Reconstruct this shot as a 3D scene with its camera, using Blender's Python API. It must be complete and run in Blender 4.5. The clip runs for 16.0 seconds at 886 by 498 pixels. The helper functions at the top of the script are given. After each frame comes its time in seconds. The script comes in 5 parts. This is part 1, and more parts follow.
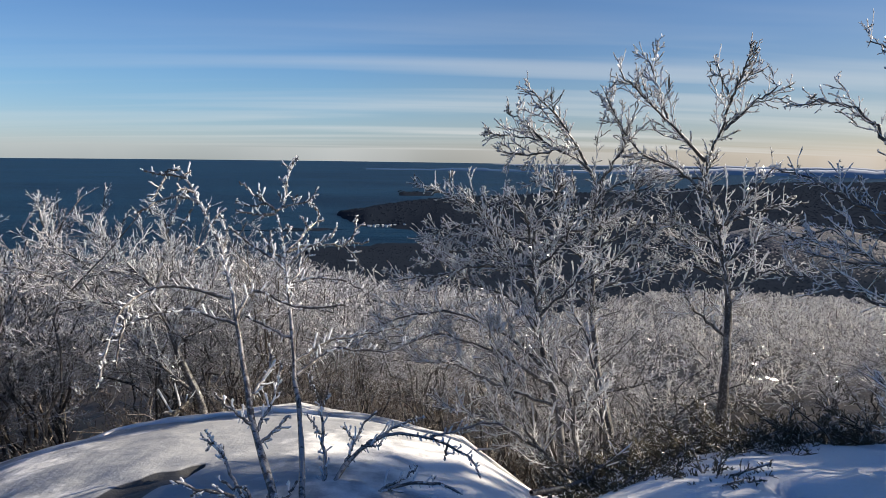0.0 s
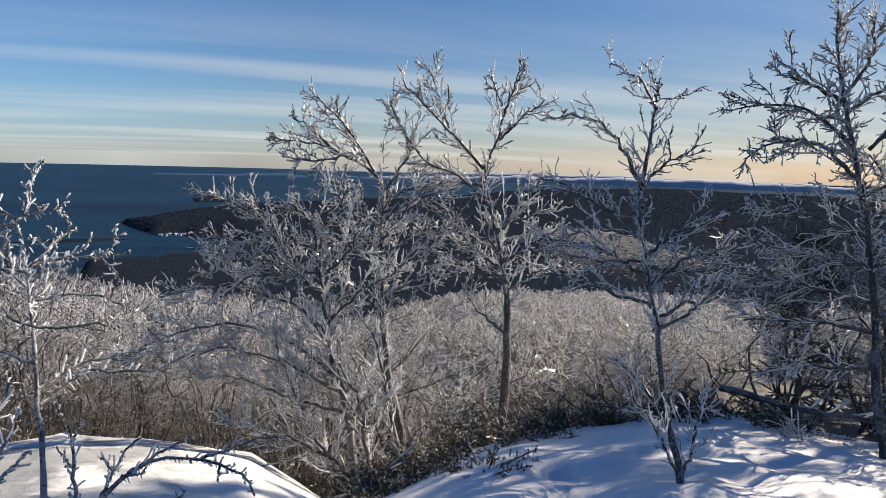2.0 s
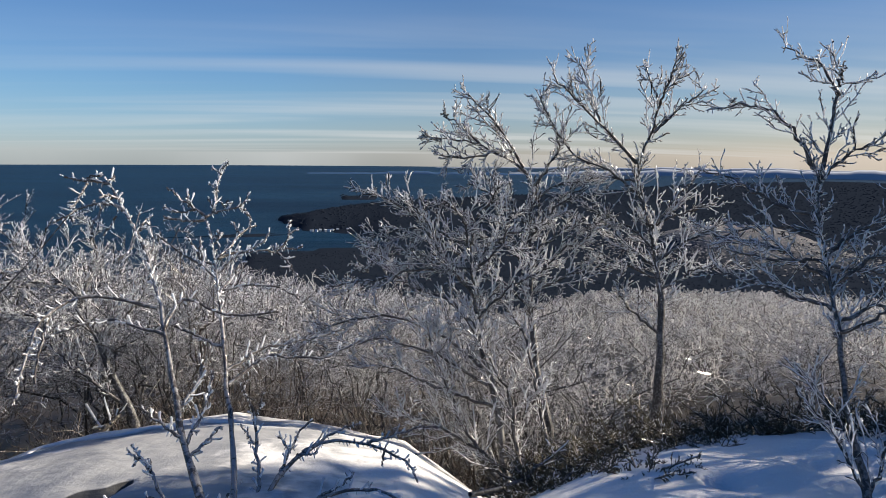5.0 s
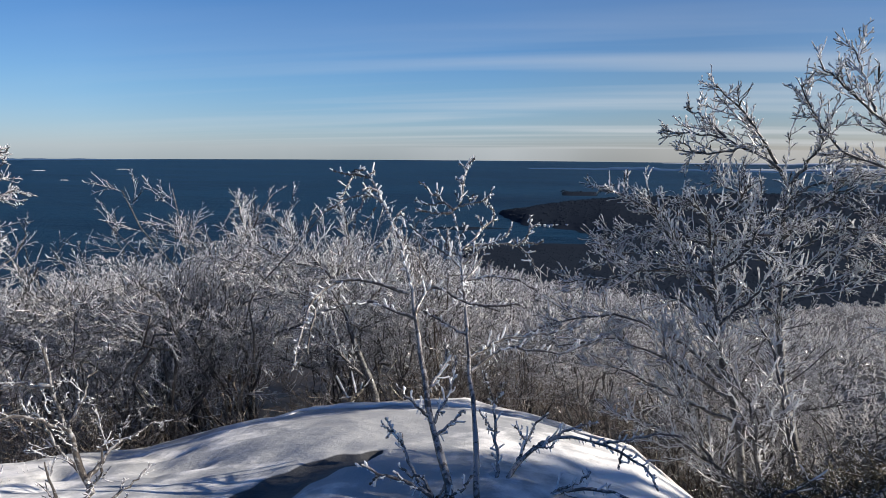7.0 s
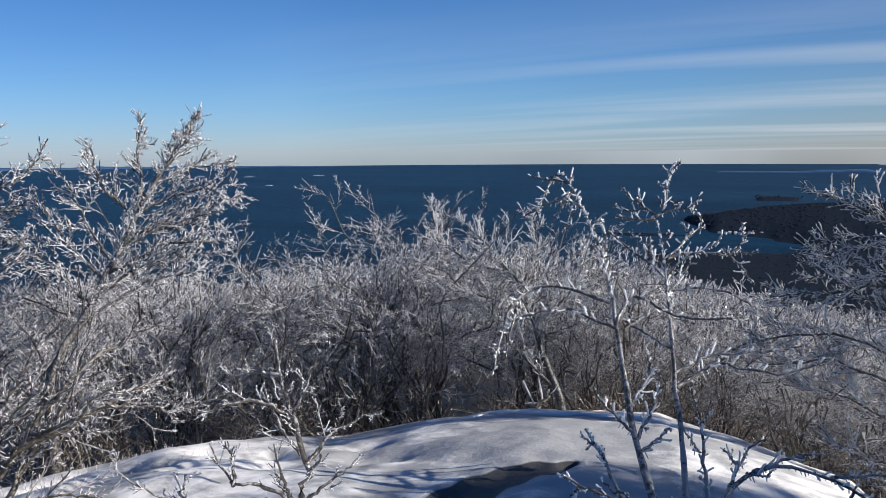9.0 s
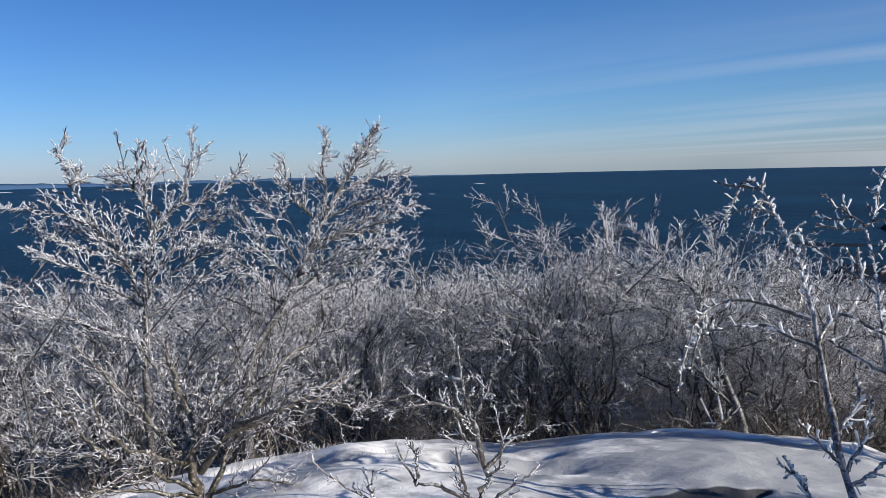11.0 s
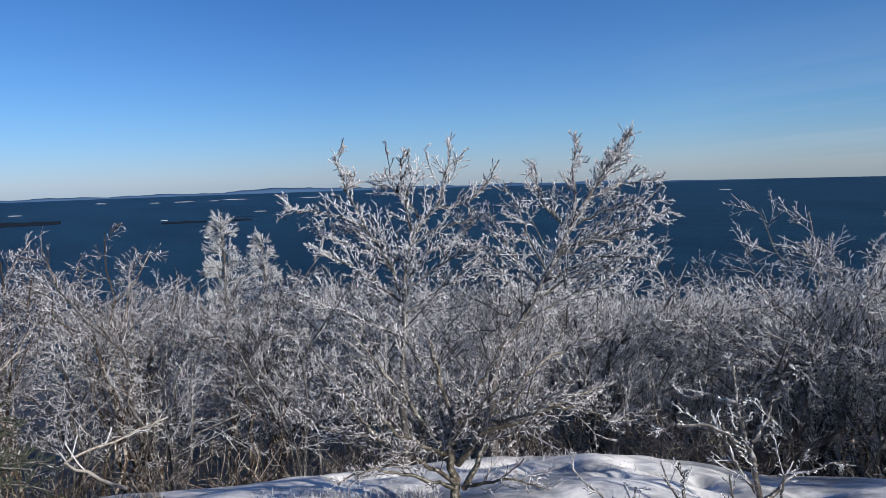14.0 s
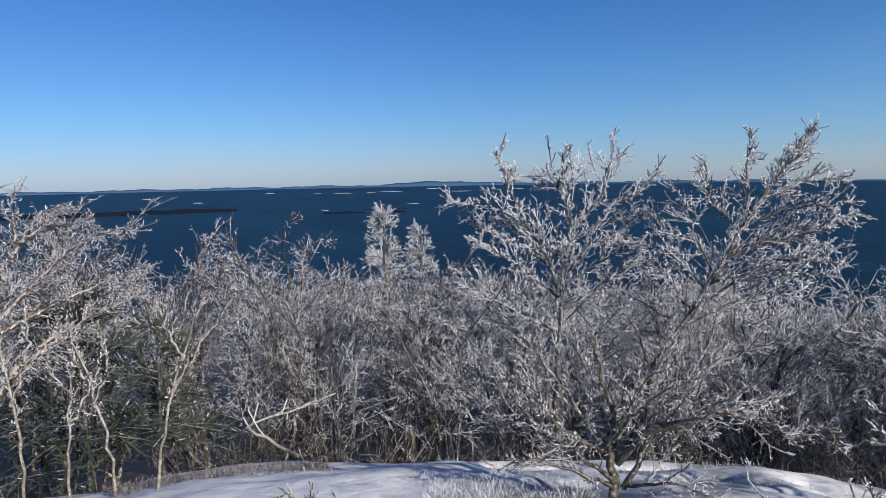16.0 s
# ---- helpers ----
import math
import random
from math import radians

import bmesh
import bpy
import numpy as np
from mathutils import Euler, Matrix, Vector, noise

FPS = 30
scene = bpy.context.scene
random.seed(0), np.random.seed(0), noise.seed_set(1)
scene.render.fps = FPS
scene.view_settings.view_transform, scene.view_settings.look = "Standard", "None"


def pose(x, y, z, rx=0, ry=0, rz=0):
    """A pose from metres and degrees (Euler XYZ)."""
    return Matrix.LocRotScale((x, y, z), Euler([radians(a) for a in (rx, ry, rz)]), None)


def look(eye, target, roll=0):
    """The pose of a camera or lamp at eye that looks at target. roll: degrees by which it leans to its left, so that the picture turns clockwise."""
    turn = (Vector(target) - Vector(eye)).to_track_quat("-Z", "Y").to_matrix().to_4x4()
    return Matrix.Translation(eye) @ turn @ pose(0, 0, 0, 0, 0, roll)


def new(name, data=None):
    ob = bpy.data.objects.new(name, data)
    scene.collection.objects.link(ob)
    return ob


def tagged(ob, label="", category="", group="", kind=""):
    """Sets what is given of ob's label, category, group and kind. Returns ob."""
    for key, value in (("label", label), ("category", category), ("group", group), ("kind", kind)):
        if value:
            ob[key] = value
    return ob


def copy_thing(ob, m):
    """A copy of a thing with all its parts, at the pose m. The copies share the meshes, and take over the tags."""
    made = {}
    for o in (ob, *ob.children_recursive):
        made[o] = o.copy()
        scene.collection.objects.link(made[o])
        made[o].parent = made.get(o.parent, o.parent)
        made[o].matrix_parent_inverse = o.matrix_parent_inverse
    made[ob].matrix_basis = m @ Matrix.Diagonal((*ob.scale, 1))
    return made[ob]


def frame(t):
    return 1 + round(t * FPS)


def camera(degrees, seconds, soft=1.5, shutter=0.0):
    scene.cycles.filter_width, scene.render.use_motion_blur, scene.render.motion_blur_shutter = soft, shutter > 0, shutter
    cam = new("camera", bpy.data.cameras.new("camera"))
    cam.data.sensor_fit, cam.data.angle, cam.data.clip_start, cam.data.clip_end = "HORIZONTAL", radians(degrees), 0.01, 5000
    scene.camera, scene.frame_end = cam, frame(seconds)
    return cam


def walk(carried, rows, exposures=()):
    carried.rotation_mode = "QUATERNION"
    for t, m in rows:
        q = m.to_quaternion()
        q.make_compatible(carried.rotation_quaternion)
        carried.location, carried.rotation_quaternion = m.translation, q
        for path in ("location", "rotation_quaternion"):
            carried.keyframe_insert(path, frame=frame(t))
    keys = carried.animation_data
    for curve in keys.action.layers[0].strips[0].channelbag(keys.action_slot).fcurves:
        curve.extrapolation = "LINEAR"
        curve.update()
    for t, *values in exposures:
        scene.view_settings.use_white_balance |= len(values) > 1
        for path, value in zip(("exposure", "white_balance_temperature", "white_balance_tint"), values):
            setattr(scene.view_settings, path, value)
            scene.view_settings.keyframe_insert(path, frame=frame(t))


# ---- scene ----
cam = camera(65.0, 16.0, soft=0.6)
# seconds, place in metres, turn left, tilt, lean
PATH = [
    (0.0, -0.000, -0.001, 1.500, -0.00, -8.07, -0.90),
    (0.5, 0.033, 0.002, 1.495, -1.85, -7.92, -0.75),
    (1.0, 0.082, 0.016, 1.497, -5.54, -7.74, -0.89),
    (1.5, 0.138, 0.016, 1.502, -10.73, -7.52, -1.24),
    (2.0, 0.182, 0.000, 1.504, -16.15, -7.21, -1.68),
    (2.5, 0.211, -0.025, 1.510, -20.42, -6.99, -1.91),
    (3.0, 0.227, -0.033, 1.511, -22.21, -6.94, -1.92),
    (3.5, 0.211, -0.023, 1.497, -20.93, -6.90, -1.90),
    (4.0, 0.172, -0.008, 1.500, -16.77, -7.16, -1.54),
    (4.5, 0.117, 0.006, 1.498, -10.92, -7.43, -0.93),
    (5.0, 0.060, 0.005, 1.501, -4.66, -7.74, -0.57),
    (7.5, -0.132, -0.014, 1.501, 17.08, -8.37, -0.25),
    (8.0, -0.176, -0.018, 1.499, 20.93, -8.31, 0.06),
    (8.5, -0.213, -0.023, 1.502, 24.56, -8.14, 0.20),
    (9.0, -0.241, -0.036, 1.506, 27.94, -7.89, 0.39),
    (11.5, -0.362, -0.126, 1.515, 44.31, -6.89, 1.71),
    (12.0, -0.393, -0.148, 1.517, 47.50, -6.79, 1.85),
    (12.5, -0.419, -0.161, 1.524, 50.68, -6.73, 1.89),
    (13.0, -0.437, -0.178, 1.524, 53.83, -6.57, 1.92),
    (13.5, -0.455, -0.210, 1.531, 56.91, -6.39, 1.91),
    (14.0, -0.465, -0.234, 1.525, 60.11, -6.09, 1.70),
    (14.5, -0.476, -0.266, 1.516, 63.26, -5.93, 1.30),
    (15.0, -0.477, -0.301, 1.514, 66.32, -5.87, 1.31),
    (15.5, -0.463, -0.337, 1.514, 69.40, -5.93, 1.26),
    (16.0, -0.444, -0.383, 1.527, 72.33, -6.23, 0.99),
]
walk(cam, [(t, pose(x, y, z, 90 + tilt, 0, turn) @ pose(0, 0, 0, 0, 0, -lean)) for t, x, y, z, turn, tilt, lean in PATH], exposures=[(0.0, 0.86, 7150, 10), (3.0, 0.95, 7500, 10), (5.0, 0.82, 7150, 10), (9.0, 0.68, 6450, 10), (12.5, 0.55, 6300, 10), (16.0, 0.42, 6250, 10)])

# ---- light ----
SUN_TURN, SUN_HEIGHT = 69.0, 24.0
world = bpy.data.worlds.new("winter_sky")
scene.world = world
world.use_nodes = True
wt = world.node_tree
wt.nodes.clear()


def node(tree, kind, **values):
    n = tree.nodes.new(kind)
    for key, value in values.items():
        n.inputs[key.replace("_", " ")].default_value = value
    return n


def ramp(tree, fac, *stops):
    n = tree.nodes.new("ShaderNodeValToRGB")
    while len(n.color_ramp.elements) < len(stops):
        n.color_ramp.elements.new(0.5)
    for e, (pos, col) in zip(n.color_ramp.elements, stops):
        e.position, e.color = pos, (*col, 1) if len(col) == 3 else col
    tree.links.new(fac, n.inputs["Fac"])
    return n.outputs["Color"]


def math_node(tree, op, a, b=None, clamp=False):
    n = tree.nodes.new("ShaderNodeMath")
    n.operation, n.use_clamp = op, clamp
    for i, v in enumerate((a, b)):
        if v is None:
            continue
        if isinstance(v, (int, float)):
            n.inputs[i].default_value = v
        else:
            tree.links.new(v, n.inputs[i])
    return n.outputs[0]


def mix_colour(tree, fac, a, b, how="MIX"):
    n = tree.nodes.new("ShaderNodeMix")
    n.data_type, n.blend_type = "RGBA", how
    for i, v in ((0, fac), (6, a), (7, b)):
        if isinstance(v, (int, float)):
            n.inputs[i].default_value = v
        elif isinstance(v, tuple):
            n.inputs[i].default_value = (*v, 1)
        else:
            tree.links.new(v, n.inputs[i])
    return n.outputs[2]


sky = wt.nodes.new("ShaderNodeTexSky")
sky.sky_type, sky.sun_disc = "NISHITA", False
sky.sun_elevation, sky.sun_rotation = radians(SUN_HEIGHT), radians(SUN_TURN)
sky.altitude, sky.air_density, sky.dust_density, sky.ozone_density = 250, 1.0, 0.1, 4.0
# thin streaks of high cloud: noise over a flat layer far above
coord = wt.nodes.new("ShaderNodeTexCoord")
xyz = wt.nodes.new("ShaderNodeSeparateXYZ")
wt.links.new(coord.outputs["Generated"], xyz.inputs[0])
rise = math_node(wt, "MAXIMUM", xyz.outputs["Z"], 0.0)
lift = math_node(wt, "ADD", rise, 0.06)
flat = wt.nodes.new("ShaderNodeCombineXYZ")
wt.links.new(math_node(wt, "DIVIDE", xyz.outputs["X"], lift), flat.inputs[0])
wt.links.new(math_node(wt, "DIVIDE", xyz.outputs["Y"], lift), flat.inputs[1])
squash = wt.nodes.new("ShaderNodeMapping")
squash.inputs["Rotation"].default_value = (0, 0, radians(12))
squash.inputs["Scale"].default_value = (0.10, 0.62, 1)
wt.links.new(flat.outputs[0], squash.inputs["Vector"])
streak = node(wt, "ShaderNodeTexNoise", Scale=1.15, Detail=4.0, Roughness=0.45, Distortion=0.3)
wt.links.new(squash.outputs[0], streak.inputs["Vector"])
veil = ramp(wt, streak.outputs["Fac"], (0.44, (0, 0, 0)), (0.72, (1, 1, 1)))
side = math_node(wt, "ADD", math_node(wt, "MULTIPLY", xyz.outputs["X"], 0.75), math_node(wt, "MULTIPLY", xyz.outputs["Y"], 0.55))
side = ramp(wt, math_node(wt, "ADD", math_node(wt, "MULTIPLY", side, 0.5), 0.5), (0.42, (0, 0, 0)), (0.80, (1, 1, 1)))
low = ramp(wt, rise, (0.0, (0.7, 0.7, 0.7)), (0.03, (1, 1, 1)), (0.12, (0.75, 0.75, 0.75)), (0.19, (0.2, 0.2, 0.2)), (0.4, (0.04, 0.04, 0.04)))
cover = math_node(wt, "MULTIPLY", math_node(wt, "MULTIPLY", veil, side), low)
cover = math_node(wt, "MULTIPLY", cover, 0.64)
# clear cold air: deeper blue overhead, paler and cooler near the horizon, warm only towards the sun
tint = ramp(wt, rise, (0.0, (0.82, 1.0, 1.55)), (0.08, (0.73, 1.02, 1.45)), (0.30, (0.48, 0.88, 1.33)), (0.6, (0.41, 0.80, 1.32)))
toward = math_node(wt, "ADD", math_node(wt, "MULTIPLY", xyz.outputs["X"], 0.914), math_node(wt, "MULTIPLY", xyz.outputs["Y"], 0.407))
warm = ramp(wt, toward, (0.25, (0, 0, 0)), (0.95, (0.85, 0.85, 0.85)))
glow = ramp(wt, rise, (0.0, (0.84, 0.74, 0.82)), (0.10, (0.84, 0.77, 0.84)), (0.22, (0.68, 0.78, 1.0)))
tint = mix_colour(wt, warm, tint, glow)
away = ramp(wt, math_node(wt, "ADD", math_node(wt, "MULTIPLY", toward, 0.5), 0.5), (0.15, (0.84, 0.87, 0.90)), (0.36, (1.06, 1.06, 1.04)), (0.52, (1.0, 1.0, 0.98)), (0.75, (0.78, 0.77, 0.75)))
tint = mix_colour(wt, 1.0, tint, away, "MULTIPLY")
clear = mix_colour(wt, 1.0, sky.outputs["Color"], tint, "MULTIPLY")
clouded = mix_colour(wt, cover, clear, (7.4, 7.9, 8.6))
back = node(wt, "ShaderNodeBackground", Strength=0.055)
wt.links.new(clouded, back.inputs["Color"])
wout = wt.nodes.new("ShaderNodeOutputWorld")
wt.links.new(back.outputs[0], wout.inputs["Surface"])

sun = new("sun", bpy.data.lights.new("sun", "SUN"))
sun.data.energy, sun.data.angle, sun.data.color = 4.9, radians(0.5), (1.0, 0.94, 0.86)
sa, se = radians(SUN_TURN), radians(SUN_HEIGHT)
sun.matrix_world = look((0, 0, 0), (-math.sin(sa) * math.cos(se), -math.cos(sa) * math.cos(se), -math.sin(se)))


# ---- materials ----
def material(name):
    m = bpy.data.materials.new(name)
    m.use_nodes = True
    t = m.node_tree
    return m, t, t.nodes["Principled BSDF"]


def place_noise(t, scale, detail=4.0, rough=0.55, stretch=None, what="Object"):
    c = t.nodes.new("ShaderNodeTexCoord")
    n = node(t, "ShaderNodeTexNoise", Scale=scale, Detail=detail, Roughness=rough)
    src = c.outputs[what]
    if stretch:
        mp = t.nodes.new("ShaderNodeMapping")
        mp.inputs["Scale"].default_value = stretch
        t.links.new(src, mp.inputs["Vector"])
        src = mp.outputs[0]
    t.links.new(src, n.inputs["Vector"])
    return n.outputs["Fac"]


def bump(t, shader, height, strength=0.4, distance=0.02):
    b = node(t, "ShaderNodeBump", Strength=strength, Distance=distance)
    t.links.new(height, b.inputs["Height"])
    t.links.new(b.outputs[0], shader.inputs["Normal"])


def icy(name, bark, ice, amount, scale, glow, relief=0.6, top_pale=0.20, coat=1.0):
    """Bark under a glaze of ice: amount is the share of the surface where the ice is thick and white, scale the size of its beads."""
    m, t, p = material(name)
    broad = place_noise(t, scale * 0.12, 3.0)
    beads = place_noise(t, scale, 4.0, 0.6)
    grain = place_noise(t, scale * 3.0, 2.0)
    under = mix_colour(t, grain, tuple(c * 0.5 for c in bark), tuple(min(1, c * 1.6) for c in bark))
    f = math_node(t, "ADD", beads, math_node(t, "MULTIPLY", math_node(t, "SUBTRACT", broad, 0.5), 0.7))
    # the upper side is paler: ice, with light from above put into the colour
    geo = t.nodes.new("ShaderNodeNewGeometry")
    face = t.nodes.new("ShaderNodeVectorMath")
    face.operation = "DOT_PRODUCT"
    face.inputs[1].default_value = (0.1, -0.1, 0.99)
    t.links.new(geo.outputs["Normal"], face.inputs[0])
    f = math_node(t, "ADD", f, math_node(t, "MULTIPLY", face.outputs["Value"], top_pale))
    edge = 0.5 + 0.30 * (0.5 - amount)
    col = mix_colour(t, ramp(t, f, (edge - 0.05, (0, 0, 0)), (edge + 0.07, (1, 1, 1))), under, ice)
    t.links.new(col, p.inputs["Base Color"])
    p.inputs["Roughness"].default_value = 0.16 if coat > 0.6 else 0.45
    p.inputs["IOR"].default_value = 1.45
    p.inputs["Coat Weight"].default_value = coat
    p.inputs["Coat Roughness"].default_value = 0.10
    p.inputs["Coat IOR"].default_value = 1.31
    bump(t, p, beads, relief, 0.012)
    if glow:
        tr = t.nodes.new("ShaderNodeBsdfTranslucent")
        t.links.new(col, tr.inputs["Color"])
        mx = node(t, "ShaderNodeMixShader", Fac=glow)
        t.links.new(p.outputs[0], mx.inputs[1])
        t.links.new(tr.outputs[0], mx.inputs[2])
        t.links.new(mx.outputs[0], t.nodes["Material Output"].inputs["Surface"])
    return m


bark_ice = icy("glazed_bark", (0.036, 0.031, 0.028), (0.17, 0.165, 0.16), 0.30, 50.0, 0.0, 0.8, 0.12, 0.25)
stem_ice = icy("glazed_stem", (0.050, 0.045, 0.042), (0.93, 0.93, 0.94), 0.84, 42.0, 0.48, 0.9, 0.42, 1.0)
twig_ice = icy("icy_twig", (0.070, 0.062, 0.056), (0.98, 0.98, 0.99), 1.0, 40.0, 0.58, 0.8, 0.40)
bead_ice = icy("beaded_ice", (0.14, 0.13, 0.12), (0.97, 0.97, 0.98), 0.92, 50.0, 0.40, 0.8, 0.30)
thicket_ice = icy("icy_thicket_twig", (0.060, 0.053, 0.050), (0.97, 0.97, 0.99), 0.90, 40.0, 0.38, 0.8, 0.40)
thicket_stem = icy("thicket_stem", (0.034, 0.029, 0.028), (0.62, 0.61, 0.62), 0.36, 45.0, 0.16, 0.9, 0.40, 0.8)
brown_stem = icy("brown_stem", (0.050, 0.039, 0.033), (0.42, 0.40, 0.40), 0.24, 45.0, 0.10, 0.9, 0.34, 0.7)
frost_stem = icy("frosted_stem", (0.080, 0.070, 0.060), (0.90, 0.88, 0.85), 0.70, 9.0, 0.35, 0.5)
brown_ice = icy("brown_icy_twig", (0.062, 0.050, 0.044), (0.84, 0.81, 0.82), 0.66, 50.0, 0.28, 0.9, 0.36)
sapling_bark = icy("sapling_bark", (0.070, 0.060, 0.053), (0.30, 0.29, 0.285), 0.20, 40.0, 0.05, 0.9, 0.16, 0.9)
frost_far = icy("frosted_canopy", (0.10, 0.088, 0.075), (0.96, 0.94, 0.91), 1.0, 7.0, 0.35, 0.5)
lichen_bark = icy("lichen_bark", (0.058, 0.048, 0.034), (0.24, 0.22, 0.18), 0.28, 40.0, 0.0, 0.8, 0.1, 0.3)
pale_bark = icy("pale_bark", (0.15, 0.125, 0.095), (0.34, 0.31, 0.27), 0.45, 40.0, 0.0, 0.5, 0.1, 0.3)
brush_mat = icy("brown_brush", (0.060, 0.045, 0.034), (0.36, 0.32, 0.28), 0.22, 26.0, 0.05, 0.6)


def snow_rock():
    m, t, p = material("snow_and_ledge")
    big = place_noise(t, 0.42, 5.0, 0.6)
    small = place_noise(t, 5.0, 6.0, 0.6)
    grain = place_noise(t, 60.0, 3.0)
    # bare rock: wet and dark, with some shade put into the colour
    rock = mix_colour(t, small, (0.018, 0.019, 0.020), (0.075, 0.075, 0.075))
    glaze = mix_colour(t, small, (0.28, 0.285, 0.29), (0.50, 0.50, 0.49))
    snow = mix_colour(t, grain, (0.82, 0.80, 0.77), (0.89, 0.87, 0.84))
    cov = t.nodes.new("ShaderNodeVertexColor")
    cov.layer_name = "cover"
    s = t.nodes.new("ShaderNodeSeparateColor")
    t.links.new(cov.outputs["Color"], s.inputs[0])
    # red: snow, green: woodland floor
    f = math_node(t, "ADD", s.outputs[0], math_node(t, "MULTIPLY", math_node(t, "SUBTRACT", big, 0.5), 1.0))
    f = math_node(t, "ADD", f, math_node(t, "MULTIPLY", math_node(t, "SUBTRACT", small, 0.5), 0.5))
    f = ramp(t, f, (0.42, (0, 0, 0)), (0.56, (1, 1, 1)))
    near = mix_colour(t, f, mix_colour(t, ramp(t, s.outputs[0], (0.05, (0, 0, 0)), (0.30, (1, 1, 1))), rock, glaze), snow)
    # far woodland: dark wood tone with blue air haze mixed into it
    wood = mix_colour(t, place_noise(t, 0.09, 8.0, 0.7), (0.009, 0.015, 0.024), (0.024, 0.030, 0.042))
    litter = mix_colour(t, small, (0.020, 0.016, 0.012), (0.085, 0.066, 0.048))
    fl = math_node(t, "ADD", s.outputs[2], math_node(t, "MULTIPLY", math_node(t, "SUBTRACT", small, 0.5), 0.8))
    near = mix_colour(t, ramp(t, fl, (0.42, (0, 0, 0)), (0.58, (1, 1, 1))), near, litter)
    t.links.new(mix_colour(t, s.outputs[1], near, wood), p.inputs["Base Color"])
    p.inputs["Roughness"].default_value = 0.6
    t.links.new(math_node(t, "SUBTRACT", 0.4, math_node(t, "MULTIPLY", s.outputs[1], 0.4), True), p.inputs["Specular IOR Level"])
    bump(t, p, math_node(t, "ADD", small, math_node(t, "MULTIPLY", grain, 0.15)), 0.35, 0.06)
    return m


ground_mat = snow_rock()

sea_mat, t, p = material("cold_sea")
ripple = place_noise(t, 0.012, 9.0, 0.7, (1.0, 2.2, 1.0))
slick = place_noise(t, 0.0016, 5.0, 0.6, (1.0, 3.0, 1.0))
swell = ramp(t, math_node(t, "ADD", math_node(t, "MULTIPLY", ripple, 0.45), math_node(t, "MULTIPLY", slick, 0.55)), (0.36, (0, 0, 0)), (0.64, (1, 1, 1)))
t.links.new(mix_colour(t, swell, (0.0006, 0.007, 0.019), (0.006, 0.032, 0.062)), p.inputs["Base Color"])
p.inputs["Roughness"].default_value = 0.42
p.inputs["IOR"].default_value = 1.33
p.inputs["Specular IOR Level"].default_value = 0.05
bump(t, p, ripple, 0.5, 4.0)

# dark woods, the blue of distance haze put into the base colour
hazed_wood, t, p = material("hazed_winter_wood")
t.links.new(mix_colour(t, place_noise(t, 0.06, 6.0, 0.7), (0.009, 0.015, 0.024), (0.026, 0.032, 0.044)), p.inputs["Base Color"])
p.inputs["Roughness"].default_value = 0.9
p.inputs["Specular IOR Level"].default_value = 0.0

juniper_mat, t, p = material("juniper_and_moss")
t.links.new(mix_colour(t, place_noise(t, 9.0, 5.0), (0.030, 0.032, 0.018), (0.130, 0.105, 0.062)), p.inputs["Base Color"])
p.inputs["Roughness"].default_value = 0.8

spruce_mat, t, p = material("spruce_needles")
t.links.new(mix_colour(t, place_noise(t, 6.0, 4.0), (0.018, 0.030, 0.018), (0.06, 0.065, 0.04)), p.inputs["Base Color"])
p.inputs["Roughness"].default_value = 0.7

white_paint, t, p = material("white_snowy_roof")
t.links.new(mix_colour(t, place_noise(t, 0.4), (0.42, 0.43, 0.44), (0.72, 0.72, 0.72)), p.inputs["Base Color"])
p.inputs["Roughness"].default_value = 0.7


# ---- meshes from arrays ----
def mesh_from(name, verts, faces, mat):
    """One mesh from an array of places and arrays of faces (quads or triangles)."""
    me = bpy.data.meshes.new(name)
    groups = [np.asarray(f, dtype=np.int32) for f in faces if len(f)]
    loops = np.concatenate([g.ravel() for g in groups])
    sizes = np.concatenate([np.full(len(g), g.shape[1], dtype=np.int32) for g in groups])
    starts = np.concatenate([[0], np.cumsum(sizes)[:-1]]).astype(np.int32)
    me.vertices.add(len(verts))
    me.vertices.foreach_set("co", np.asarray(verts, dtype=np.float32).ravel())
    me.loops.add(len(loops))
    me.loops.foreach_set("vertex_index", loops)
    me.polygons.add(len(sizes))
    me.polygons.foreach_set("loop_start", starts)
    me.polygons.foreach_set("use_smooth", np.ones(len(sizes), dtype=bool))
    me.update(calc_edges=True)
    me.validate()
    me.materials.append(mat)
    return me


def part(name, me, parent, label=""):
    ob = new(name, me)
    ob.parent = parent
    return tagged(ob, label=label)


def tubes(lines, radii, sides):
    """Tubes round many lines of equal point count: places (n, k, 3), radii (n, k)."""
    n, k, _ = lines.shape
    tan = np.gradient(lines, axis=1)
    tan /= np.linalg.norm(tan, axis=2, keepdims=True) + 1e-9
    ref = np.where(np.abs(tan[:, :, 2:3]) > 0.9, np.array([1.0, 0, 0]), np.array([0, 0, 1.0]))
    u = np.cross(tan, ref)
    u /= np.linalg.norm(u, axis=2, keepdims=True) + 1e-9
    v = np.cross(tan, u)
    a = np.arange(sides) * 2 * np.pi / sides
    ring = u[:, :, None] * np.cos(a)[None, None, :, None] + v[:, :, None] * np.sin(a)[None, None, :, None]
    verts = lines[:, :, None] + ring * radii[:, :, None, None]
    base = (np.arange(n) * k * sides)[:, None, None] + (np.arange(k - 1) * sides)[None, :, None]
    i, j = np.arange(sides)[None, None, :], ((np.arange(sides) + 1) % sides)[None, None, :]
    quads = np.stack([base + i, base + j, base + j + sides, base + i + sides], axis=3).reshape(-1, 4)
    return verts.reshape(-1, 3), quads


